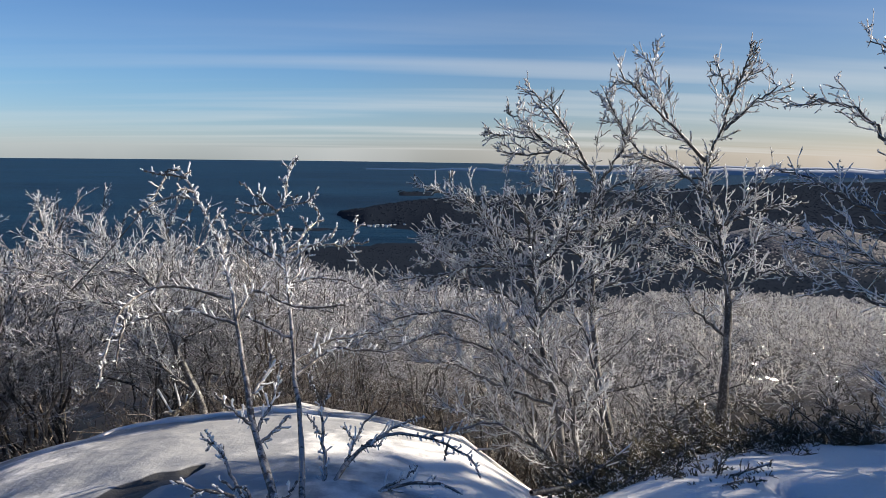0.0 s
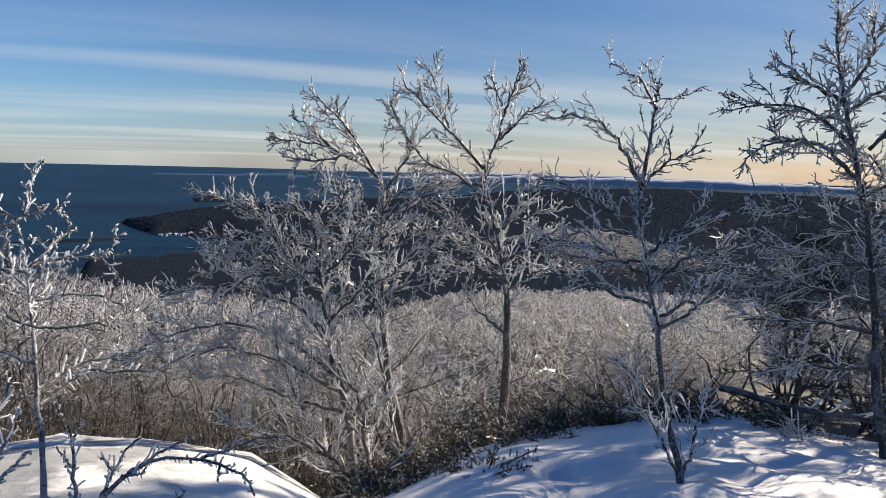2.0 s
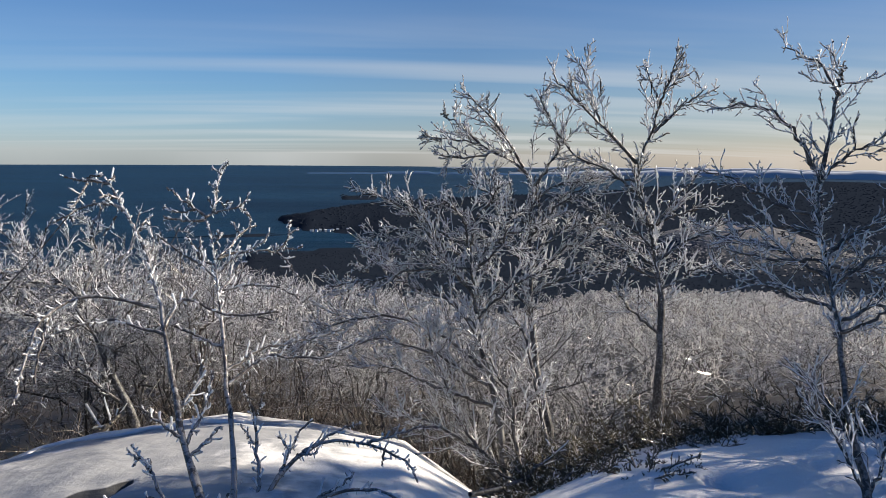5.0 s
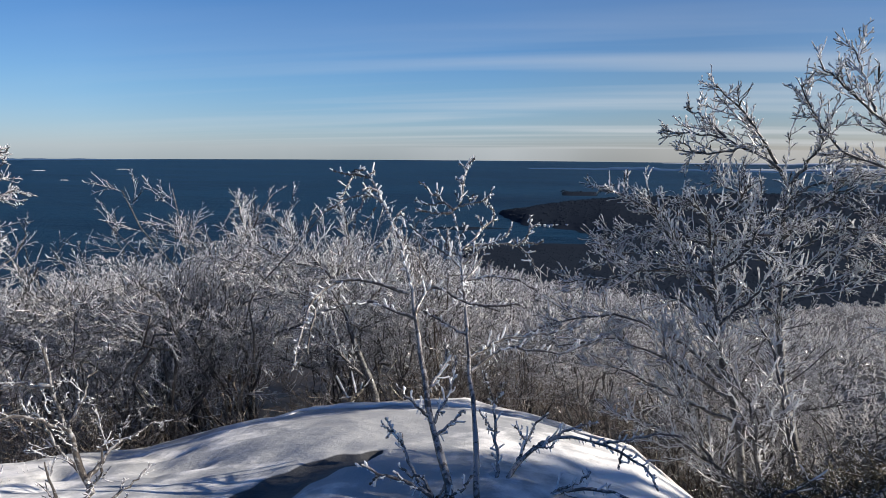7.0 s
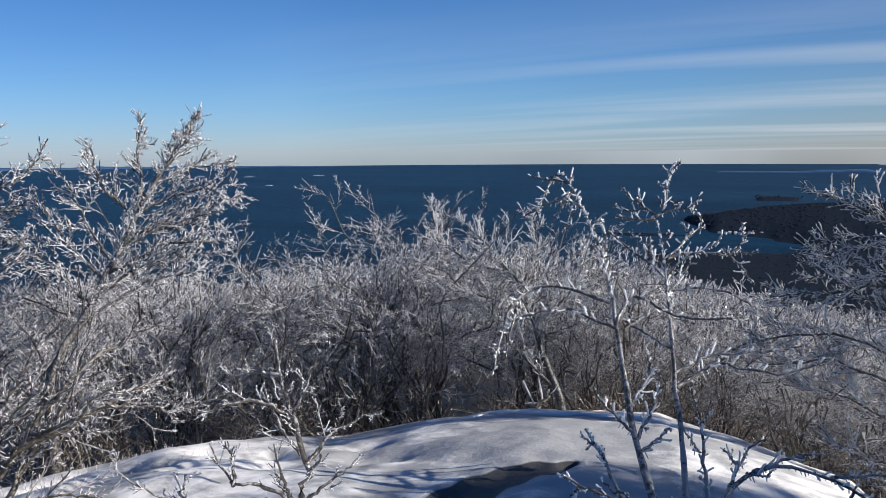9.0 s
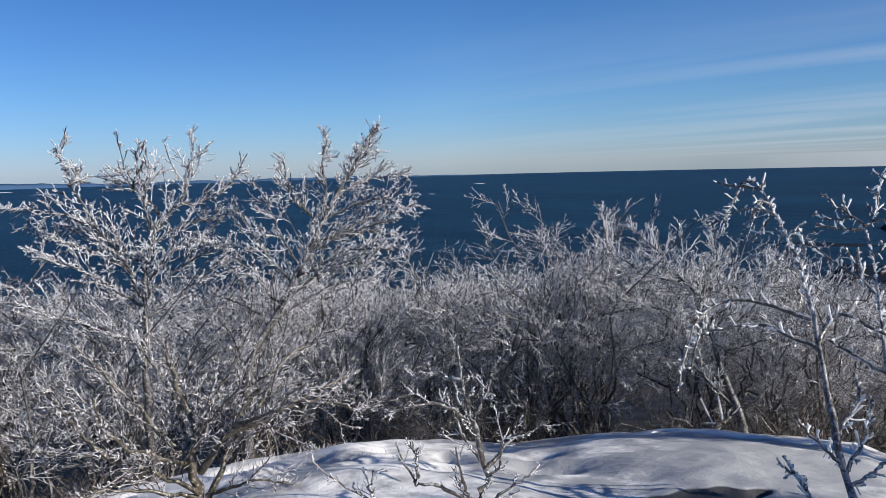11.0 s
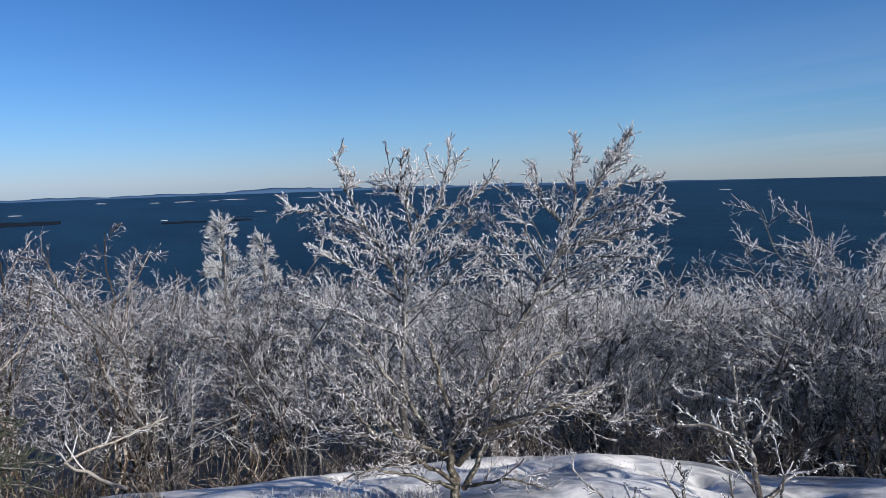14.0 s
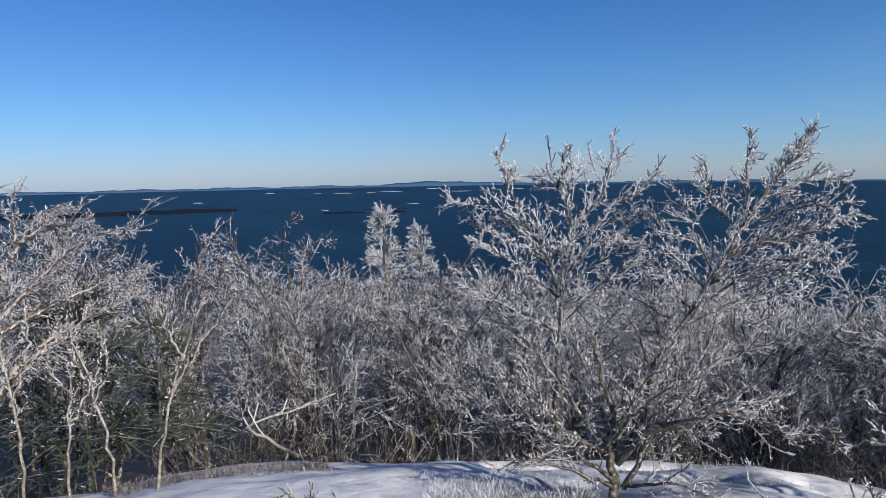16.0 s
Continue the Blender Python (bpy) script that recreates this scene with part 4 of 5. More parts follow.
tilted_tree = Tree("icy_tree", (-6.78, 3.97, -0.59))
tilted_tree.limb(0.060, (0.00, 0.00, 0.00), (0.08, 0.39, 0.45), (0.06, 0.64, 0.80), (0.07, 0.95, 1.23), (0.09, 1.33, 1.79), (0.16, 1.62, 2.13), (0.20, 1.86, 2.55))
tilted_tree.limb(0.026, (0.05, 0.86, 1.14), (0.23, 1.50, 1.43), (0.58, 2.18, 1.61))
tilted_tree.limb(0.024, (0.07, 1.08, 1.42), (-0.09, 0.77, 1.83), (-0.05, 0.70, 2.16))
tilted_tree.limb(0.024, (0.08, 1.34, 1.80), (0.14, 1.80, 1.92), (0.27, 2.29, 2.02))
tilted_tree.limb(0.022, (0.06, 1.21, 1.64), (-0.19, 1.36, 2.15), (-0.32, 1.55, 2.46))
tilted_tree.limb(0.026, (0.06, 0.68, 0.86), (0.40, 1.16, 1.16), (0.91, 1.57, 1.15))
tilted_tree.limb(0.024, (0.06, 0.94, 1.23), (0.36, 1.48, 1.33), (0.59, 1.81, 1.28))
tilted_tree.limb(0.024, (0.06, 0.64, 0.80), (-0.47, 0.51, 1.31), (-0.79, 0.51, 1.64))
tilted_tree.limb(0.024, (0.08, 0.39, 0.45), (0.31, 1.05, 0.77), (0.60, 1.50, 0.81))
tilted_tree.limb(0.022, (0.11, 1.45, 1.93), (0.02, 1.83, 2.27), (-0.01, 2.11, 2.33))
tilted_tree.limb(0.020, (0.06, 0.85, 1.11), (0.31, 1.25, 1.35), (0.71, 1.69, 1.46))
tilted_tree.limb(0.020, (0.07, 0.57, 0.68), (0.37, 1.01, 0.98), (0.85, 1.44, 1.04))
tilted_tree.limb(0.020, (0.07, 1.11, 1.48), (0.37, 1.48, 1.67), (0.75, 1.85, 1.78))
tilted_tree.limb(0.020, (0.05, 0.76, 0.99), (-0.15, 0.61, 1.45), (-0.25, 0.55, 1.84))
tilted_tree.limb(0.020, (0.07, 0.48, 0.57), (-0.27, 0.28, 1.02), (-0.54, 0.09, 1.34))
tilted_tree.finish("frosted tree leaning out over the thicket", density=2.0, reach=.40, twig=.0052, fine=3, twigs=thicket_ice)

spreading_tree = Tree("icy_tree", (-7.44, 3.19, -0.60))
spreading_tree.limb(0.060, (0.00, 0.00, 0.00), (-0.13, 0.10, 0.41), (-0.32, 0.21, 0.88), (-0.46, 0.39, 1.34), (-0.49, 0.51, 1.55))
spreading_tree.limb(0.030, (-0.29, 0.16, 0.76), (-0.51, 0.15, 1.07), (-0.82, 0.02, 1.46), (-1.18, -0.13, 1.99), (-1.43, -0.15, 2.41))
spreading_tree.limb(0.022, (-0.73, -0.05, 1.52), (-1.10, -0.31, 1.68), (-1.49, -0.81, 1.76))
spreading_tree.limb(0.016, (-0.98, -0.20, 1.96), (-1.16, -0.04, 2.18))
spreading_tree.limb(0.030, (-0.48, 0.43, 1.44), (-0.54, 0.75, 1.67), (-0.43, 1.24, 1.79), (-0.44, 1.65, 2.11))
spreading_tree.limb(0.024, (-0.49, 0.57, 1.61), (-0.96, 0.47, 1.95), (-1.32, 0.37, 2.07))
spreading_tree.limb(0.020, (-0.44, 0.79, 1.73), (-0.58, 0.99, 2.08), (-0.70, 1.15, 2.45))
spreading_tree.limb(0.018, (-0.73, 0.37, 1.93), (-0.60, 0.38, 2.16), (-0.49, 0.33, 2.34))
spreading_tree.limb(0.026, (-0.22, 0.16, 0.64), (-0.64, -0.22, 1.04), (-0.98, -0.64, 1.32))
spreading_tree.limb(0.026, (-0.18, 0.13, 0.52), (0.13, 0.55, 0.88), (0.41, 0.83, 1.19))
spreading_tree.limb(0.024, (-0.32, 0.21, 0.88), (-0.38, 0.64, 1.22), (-0.32, 1.15, 1.45))
spreading_tree.limb(0.026, (-0.09, 0.06, 0.29), (-0.69, -0.43, 0.55), (-1.18, -0.86, 0.75))
spreading_tree.limb(0.020, (-0.44, 0.38, 1.31), (-0.36, 0.71, 1.49), (-0.13, 1.20, 1.59))
spreading_tree.limb(0.020, (-0.37, 0.29, 1.06), (-0.80, 0.13, 1.32), (-1.24, -0.14, 1.52))
spreading_tree.limb(0.020, (-0.27, 0.19, 0.76), (0.00, 0.49, 1.07), (0.34, 0.81, 1.32))
spreading_tree.limb(0.020, (-0.41, 0.14, 1.01), (-0.87, -0.05, 1.26), (-1.33, -0.45, 1.41))
spreading_tree.limb(0.020, (-0.49, 0.42, 1.44), (-0.50, 0.38, 1.84), (-0.41, 0.50, 2.16))
spreading_tree.finish("frosted spreading tree with several upright limbs", density=2.0, reach=.40, twig=.0052, fine=3, twigs=thicket_ice)


def facing(turn, *points):
    """Places beside, over and behind a foot, for one who looks along `turn` degrees: (to the right, up, away)."""
    a = radians(turn)
    return [(p[0] * math.cos(a) + p[2] * math.sin(a), -p[0] * math.sin(a) + p[2] * math.cos(a), p[1]) for p in points]


lichen_bush = Tree("icy_shrub", (-4.45, 2.10, ground_z(-4.45, 2.10)))
for radius, *points in (
        (0.040, (0, 0, 0), (-0.05, 0.25, 0.0), (0.02, 0.50, 0.05), (-0.10, 0.80, 0.1), (-0.15, 1.12, 0.1)),
        (0.036, (0.02, 0.22, 0), (0.18, 0.48, -0.1), (0.45, 0.60, -0.2), (0.75, 0.72, -0.2), (1.0, 0.82, -0.15)),
        (0.016, (0.62, 0.68, -0.2), (0.85, 0.66, -0.25), (1.06, 0.58, -0.3), (1.16, 0.64, -0.3)),
        (0.030, (0.06, 0.02, 0.05), (0.28, 0.40, 0.1), (0.48, 0.60, 0.2), (0.60, 0.90, 0.3), (0.70, 1.15, 0.35)),
        (0.026, (0, 0.08, 0), (-0.25, 0.30, -0.1), (-0.50, 0.50, -0.2), (-0.80, 0.55, -0.2), (-1.0, 0.72, -0.2)),
        (0.026, (-0.04, 0.22, 0.05), (-0.30, 0.62, 0.15), (-0.55, 0.92, 0.2), (-0.72, 1.10, 0.3)),
        (0.022, (0.0, 0.45, 0), (0.20, 0.85, -0.1), (0.35, 1.15, -0.2)),
        (0.024, (0.20, 0.48, 0.0), (0.55, 0.84, 0.1), (0.92, 1.02, 0.2), (1.15, 1.08, 0.2)),
        (0.020, (0, 0.05, 0), (-0.30, 0.20, -0.1), (-0.60, 0.30, -0.2), (-0.78, 0.20, -0.2)),
        (0.018, (0.05, 0.05, 0), (0.35, 0.20, -0.2), (0.58, 0.16, -0.3)),
        (0.022, (-0.06, 0.30, 0), (-0.32, 0.52, -0.3), (-0.48, 0.78, -0.5), (-0.50, 1.0, -0.6)),
        (0.022, (0.0, 0.40, 0), (0.12, 0.70, -0.3), (0.30, 0.92, -0.5)),
        (0.022, (0.0, 0.35, 0), (-0.15, 0.70, 0.4), (-0.40, 1.05, 0.6)),
        (0.020, (0.25, 0.52, 0.0), (0.50, 0.70, -0.4), (0.72, 0.95, -0.5)),
        (0.018, (-0.50, 0.50, -0.2), (-0.66, 0.72, -0.25), (-0.72, 0.90, -0.3))):
    lichen_bush.limb(radius, *facing(-61, *points))
lichen_bush.finish("broad icy bush with yellow lichen on its stems", density=2.1, reach=.30, twig=.0030, fine=3, wood=lichen_bark, twigs=brown_ice)

snow_shrub = Tree("icy_shrub", (-2.55, 2.65, ground_z(-2.55, 2.65)))
for radius, *points in (
        (0.024, (0, 0, 0), (0.066, 0.27, 0), (0, 0.51, 0), (-0.06, 0.76, 0.05), (-0.08, 0.95, 0.05)),
        (0.014, (0, 0.03, 0), (-0.12, 0.15, 0), (-0.31, 0.21, -0.05), (-0.36, 0.32, -0.05), (-0.43, 0.44, -0.05)),
        (0.013, (-0.05, 0.0, 0), (-0.24, 0.02, -0.05), (-0.49, 0.11, -0.1), (-0.64, 0.18, -0.1), (-0.75, 0.29, -0.1), (-0.85, 0.40, -0.1)),
        (0.012, (0, 0.02, 0), (0.16, 0.13, 0), (0.33, 0.23, 0.05)),
        (0.013, (0.06, 0.26, 0), (0.20, 0.38, 0.1), (0.41, 0.44, 0.15)),
        (0.012, (0, 0.54, 0), (0.09, 0.75, 0.05), (0.18, 0.87, 0.05)),
        (0.012, (0, 0.53, 0), (-0.18, 0.65, -0.05), (-0.34, 0.66, -0.1), (-0.46, 0.63, -0.1)),
        (0.012, (0.06, 0.27, 0), (-0.06, 0.40, 0.1), (-0.12, 0.58, 0.15)),
        (0.010, (-0.06, 0.74, 0.05), (-0.22, 0.76, 0.1), (-0.31, 0.72, 0.1)),
        (0.011, (0, 0.03, 0), (-0.06, 0.20, -0.1), (-0.10, 0.45, -0.15)),
        (0.010, (-0.31, 0.21, -0.05), (-0.30, 0.34, -0.1), (-0.33, 0.46, -0.1)),
        (0.010, (0.06, 0.20, 0), (0.13, 0.32, -0.1), (0.14, 0.48, -0.12)),
        (0.010, (-0.49, 0.11, -0.1), (-0.55, 0.22, -0.1), (-0.53, 0.32, -0.1))):
    snow_shrub.limb(radius, *facing(-41, *points))
snow_shrub.finish("small icy shrub with spreading stems standing in the snow", density=1.1, reach=.16, twig=.0030, fine=2, wood=sapling_bark, twigs=thicket_ice)

low_shrub = Tree("icy_shrub", (-3.95, -0.02, ground_z(-3.95, -0.02)))
for radius, *points in (
        (0.014, (0, 0, 0), (0.01, 0.12, 0), (0.0, 0.24, 0), (0.02, 0.34, 0)),
        (0.009, (0, 0.05, 0), (-0.10, 0.14, 0), (-0.20, 0.16, 0.05), (-0.30, 0.22, 0.05)),
        (0.009, (0, 0.10, 0), (0.14, 0.20, 0), (0.26, 0.22, 0)),
        (0.010, (0.02, 0.02, 0), (0.16, 0.10, -0.05), (0.34, 0.14, -0.05), (0.46, 0.06, -0.05)),
        (0.008, (0, 0.16, 0), (-0.08, 0.24, 0.05), (-0.16, 0.30, 0.05)),
        (0.008, (-0.02, 0.02, 0), (-0.18, 0.06, -0.05), (-0.34, 0.08, -0.05))):
    low_shrub.limb(radius, *facing(-81, *points))
low_shrub.finish("low dark shrub glazed with ice on the snow", density=1.0, reach=.10, twig=.0028, fine=2, wood=sapling_bark, twigs=brown_ice)

left_tree = Tree("icy_tree", (-6.67, -2.42, -0.89))
left_tree.limb(0.080, (0.00, 0.00, 0.00), (-0.45, 0.11, 0.49), (-0.73, 0.28, 0.80), (-0.92, 0.62, 0.93))
left_tree.limb(0.050, (-0.29, 0.06, 0.31), (-0.87, 0.09, 0.99), (-1.23, 0.07, 1.46), (-1.54, 0.12, 1.86))
left_tree.limb(0.030, (-0.92, 0.11, 1.19), (-1.33, 0.39, 1.53), (-1.67, 0.70, 1.82), (-1.90, 1.11, 1.91))
left_tree.limb(0.030, (-0.83, 0.10, 1.05), (-0.97, 0.49, 1.25), (-1.07, 0.92, 1.43), (-1.12, 1.33, 1.56))
left_tree.limb(0.028, (-1.22, 0.14, 1.67), (-1.66, 0.25, 2.01), (-2.00, 0.45, 2.17))
left_tree.limb(0.026, (-1.31, 0.17, 1.82), (-1.48, 0.11, 2.14), (-1.53, 0.10, 2.30))
left_tree.limb(0.030, (-1.09, 0.11, 1.48), (-1.44, -0.28, 1.89), (-1.67, -0.61, 2.10))
left_tree.limb(0.030, (-1.31, 0.17, 1.82), (-1.56, 0.42, 1.96), (-1.75, 0.75, 1.99))
left_tree.limb(0.028, (-0.81, 0.36, 0.88), (-1.19, 0.78, 1.08), (-1.48, 1.22, 1.23))
left_tree.limb(0.030, (-0.73, 0.28, 0.80), (-1.17, 0.58, 0.94), (-1.53, 1.03, 0.94))
left_tree.finish("brownish icy tree with fine hanging twigs", density=2.4, reach=.40, twig=.0028, fine=4, rise=-0.03, wood=brush_mat, twigs=brown_ice)

bent_tree = Tree("icy_tree", (-2.75, 7.75, -1.51))
bent_tree.limb(0.060, (0.00, 0.00, 0.00), (-0.26, 0.10, 0.45), (-0.49, 0.23, 0.96), (-0.65, 0.33, 1.34), (-0.94, 0.32, 1.61))
bent_tree.limb(0.030, (-0.53, 0.25, 1.02), (-0.85, -0.05, 1.22), (-1.26, -0.46, 1.37))
bent_tree.limb(0.030, (-0.62, 0.32, 1.28), (-1.20, 0.49, 1.79), (-1.62, 0.54, 2.11))
bent_tree.limb(0.030, (-0.65, 0.33, 1.34), (-0.53, 0.50, 1.86), (-0.55, 0.40, 2.21))
bent_tree.limb(0.028, (-0.45, 0.19, 0.83), (-0.08, 0.75, 1.34), (-0.05, 1.12, 1.79))
bent_tree.limb(0.030, (-0.15, 0.03, 0.20), (-0.65, -0.12, 0.72), (-0.90, -0.22, 1.13))
bent_tree.limb(0.024, (-0.87, 0.32, 1.54), (-1.19, 0.16, 1.57), (-1.63, 0.03, 1.84), (-1.81, -0.02, 2.36))
bent_tree.finish("dark bent trunk with white icy branches above the ledge", density=2.0, reach=.45, twig=.0046, fine=3)

edge_tree = Tree("icy_tree", (4.23, 2.24, -0.26))
edge_tree.limb(0.090, (0.00, 0.00, 0.00), (0.05, 0.24, 1.02), (0.10, 0.41, 1.84), (0.13, 0.54, 2.62), (0.09, 0.61, 3.19))
edge_tree.limb(0.035, (0.12, 0.43, 2.00), (-0.04, 0.61, 2.12), (-0.22, 0.79, 2.12), (-0.39, 0.92, 2.13))
edge_tree.limb(0.030, (0.13, 0.50, 2.32), (0.06, 0.71, 2.42), (0.02, 0.86, 2.45))
edge_tree.limb(0.030, (0.10, 0.38, 1.71), (-0.05, 0.56, 1.77), (-0.17, 0.66, 1.78))
edge_tree.limb(0.030, (0.07, 0.30, 1.27), (-0.00, 0.45, 1.44), (-0.08, 0.57, 1.50))
edge_tree.limb(0.030, (0.13, 0.54, 2.62), (0.25, 0.46, 2.87), (0.37, 0.36, 2.98))
edge_tree.finish("dark bare trunk with thick glazed branches reaching over the snow", density=.5, reach=.35, twig=.005, fine=2)


def wild_shrub(name, seed, height, stems, fine, wood, twigs, label, spread=0.7):
    """A many-stemmed wild shrub at the origin."""
    rng = np.random.default_rng(seed)
    root = new(name)
    lines, radii = [], []
    for s in range(stems):
        a = rng.uniform(0, 2 * np.pi)
        reach = spread * height * rng.uniform(0.2, 1.0)
        h = height * rng.uniform(0.7, 1.05)
        foot = np.array([rng.normal() * 0.15, rng.normal() * 0.15, -0.3])
        top = np.array([math.cos(a) * reach, math.sin(a) * reach, h])
        mid = foot * 0.5 + top * 0.5 + np.array([-math.cos(a), -math.sin(a), 0.9]) * 0.16 * height
        line, _ = limb_line([foot, mid, top], 10, rng, 0.03 * height)
        r = height * 0.0075 * rng.uniform(0.7, 1.3)
        rad = np.linspace(r, max(0.007, r * 0.3), 10)
        v, f = tubes(line[None], rad[None], 5)
        part("stem", mesh_from("stem", v, [f], wood), root)
        lines.append(line)
        radii.append(rad)
    lines, radii = np.array(lines), np.array(radii)
    b0 = sprout(rng, lines, np.minimum(radii, 0.0060), 15, 0.22, 0.25 * height, 0.95, 0.02, 0.05, 5, 0.0042)
    b1, s0, s1 = ramify(rng, b0, 0.24 * height, 0.0056, 5, 6, fine, 0.085, 0.05, 3, 2)
    stem = thicket_stem if twigs is thicket_ice else brown_stem
    tagged(part("twig_spray", two_tone("twig_spray", [b0, b1], [s0, s1], stem, twigs), root), kind="stuff")
    return tagged(root, label, "shrub", "wild icy thicket")


SHRUBS = [wild_shrub("icy_shrub", 11, 3.5, 6, 3, bark_ice, thicket_ice, "ice-glazed bare shrub with silvery twigs in the thicket"),
          wild_shrub("icy_shrub", 12, 3.8, 6, 3, bark_ice, thicket_ice, "upright ice-coated shrub with pale twigs in the thicket", 0.55),
          wild_shrub("icy_shrub", 13, 3.1, 6, 3, bark_ice, thicket_ice, "low spreading icy shrub among its neighbours", 0.95),
          wild_shrub("icy_shrub", 14, 3.4, 6, 3, brush_mat, brown_ice, "brownish shrub with thin glaze of ice on its stems", 0.6)]


def skyline(a):
    """Degrees at which the top of the thicket stands below the level of the eye, by the turn to the right."""
    return float(np.interp(a, [-118, -104, -101, -98, -93, -86, -76, -70, -60, -48, -44, -41, -38, -33, -30, -25, -22, -17, -9, -6, 4, 12, 20, 60],
                           [-1.5, -1.9, -2.6, -3.6, -5.4, -6.6, -6.9, -7.2, -8.2, -8.9, -9.3, -8.0, -5.8, -4.6, -4.5, -5.5, -6.2, -7.2, -9.8, -10.4, -11.5, -12.5, -12.5, -12.0]))


rng = np.random.default_rng(5)
for ring_r, ring_n in ((8.7, 26), (10.0, 26), (12.4, 14)):
    for i in range(ring_n):
        a = -118 + (i + rng.uniform(0.1, 0.9)) * 132 / ring_n
        r = ring_r * rng.uniform(0.95, 1.08)
        x, y = r * math.sin(radians(a)), r * math.cos(radians(a))
        if a < -91 and r < 9.6 or a < -74 and r < 9.3 and i % 2:
            continue
        kind = SHRUBS[3] if rng.uniform() < (0.8 if a < -70 else 0.12) else SHRUBS[rng.integers(0, 3)]
        z = ground_z(x, y)
        want = 1.5 + r * math.tan(radians(skyline(a) + 1.2 - abs(rng.normal()) * (0.8 if r > 11 else 1.5))) - z
        sc = float(np.clip(want / ((3.5, 3.8, 3.1, 3.4)[SHRUBS.index(kind)] * 1.08), 0.30, 1.35))
        copy_thing(kind, Matrix.LocRotScale((x, y, z), Euler((0, 0, rng.uniform(0, 6.28))), (max(sc, 0.6), max(sc, 0.6), sc)))
# and over the near part of the shoulder
for i in range(22):
    a, r = rng.uniform(7, 52), 9.0 * (21.0 / 9.0) ** rng.uniform(0, 1)
    x, y = r * math.sin(radians(a)), r * math.cos(radians(a))
    sc = float(np.clip((1.5 + r * math.tan(radians(-12.0 - abs(rng.normal()) * 1.5)) - ground_z(x, y)) / 3.5, 0.30, 0.9))
    copy_thing(SHRUBS[rng.integers(0, 3)], Matrix.LocRotScale((x, y, ground_z(x, y)), Euler((0, 0, rng.uniform(0, 6.28))), (max(sc, 0.6), max(sc, 0.6), sc)))
# more copies, added to shade the snow patch from the sunny side
for a, r, sc in ((43, 8.8, 0.6), (46, 8.4, 0.66), (49.5, 9.2, 0.72), (53, 8.8, 0.76), (60, 9.2, 1.0), (65, 9.0, 1.1)):
    x, y = r * math.sin(radians(a)), r * math.cos(radians(a))
    copy_thing(SHRUBS[int(a) % 3], Matrix.LocRotScale((x, y, ground_z(x, y)), Euler((0, 0, a)), (sc, sc, sc)))
# the four first ones stand in the thicket too
for ob, (a, r) in zip(SHRUBS, ((-34, 10), (-52, 10), (4, 11.5), (-88, 10.5))):
    x, y = r * math.sin(radians(a)), r * math.cos(radians(a))
    ob.location = (x, y, ground_z(x, y))


def scrub(name, seed, turns, first, reach, grow, mat, label, spread, share, count, stems, twigs):
    """Scrub too thick and far to tell the bushes apart: tufts of twigs over a stretch of the slope."""
    rng = np.random.default_rng(seed)
    pieces = []
    for i in range(count):
        a = rng.uniform(*turns)
        r = first * (reach(a) / first) ** rng.uniform(0, 1)
        x, y = r * math.sin(radians(a)), r * math.cos(radians(a))
        z = ground_z(x, y)
        if a < -88 and r < 9.5 or a < -55 and rng.uniform() < 0.3:
            continue
        h = min(rng.uniform(*grow), 1.5 + r * math.tan(radians(skyline(a) + share)) - z)
        h *= min(1.0, 0.82 + 0.9 * noise.noise(Vector((x * 0.3, y * 0.3, seed))))
        if h < 0.35:
            continue
        wide = 0.10 + 0.004 * r
        foot = np.array([x, y, z - 0.1]) + rng.normal(size=(stems, 1, 3)) * np.array([wide, wide, 0.02])
        way = rng.normal(size=(stems, 3)) * np.array([spread, spread, 0.3]) + np.array([0, 0, 0.5])
        way[:, 2] = np.abs(way[:, 2])
        way /= np.linalg.norm(way, axis=1, keepdims=True)
        u = np.array([0.0, 0.5, 1.0])[None, :, None]
        line = foot + way[:, None] * h * rng.uniform(0.6, 1.05, (stems, 1, 1)) * u
        line[:, 1] += rng.normal(size=(stems, 3)) * 0.07 * h
        thick = 0.003 + 0.0002 * r
        rad = np.tile(np.array([1.2, 1.0, 0.7]) * thick, (stems, 1))
        tw = sprout(rng, line, rad, twigs, 0.30, 0.32 * h, 1.0, 0.02, 0.0, 3, thick * 0.7, False)
        pieces += [tubes(line, rad, 3), tubes(*tw, 3)]
    v, f = gather(pieces)
    return tagged(new(name, mesh_from(name, v, f, mat)), label, "scrub", kind="stuff")


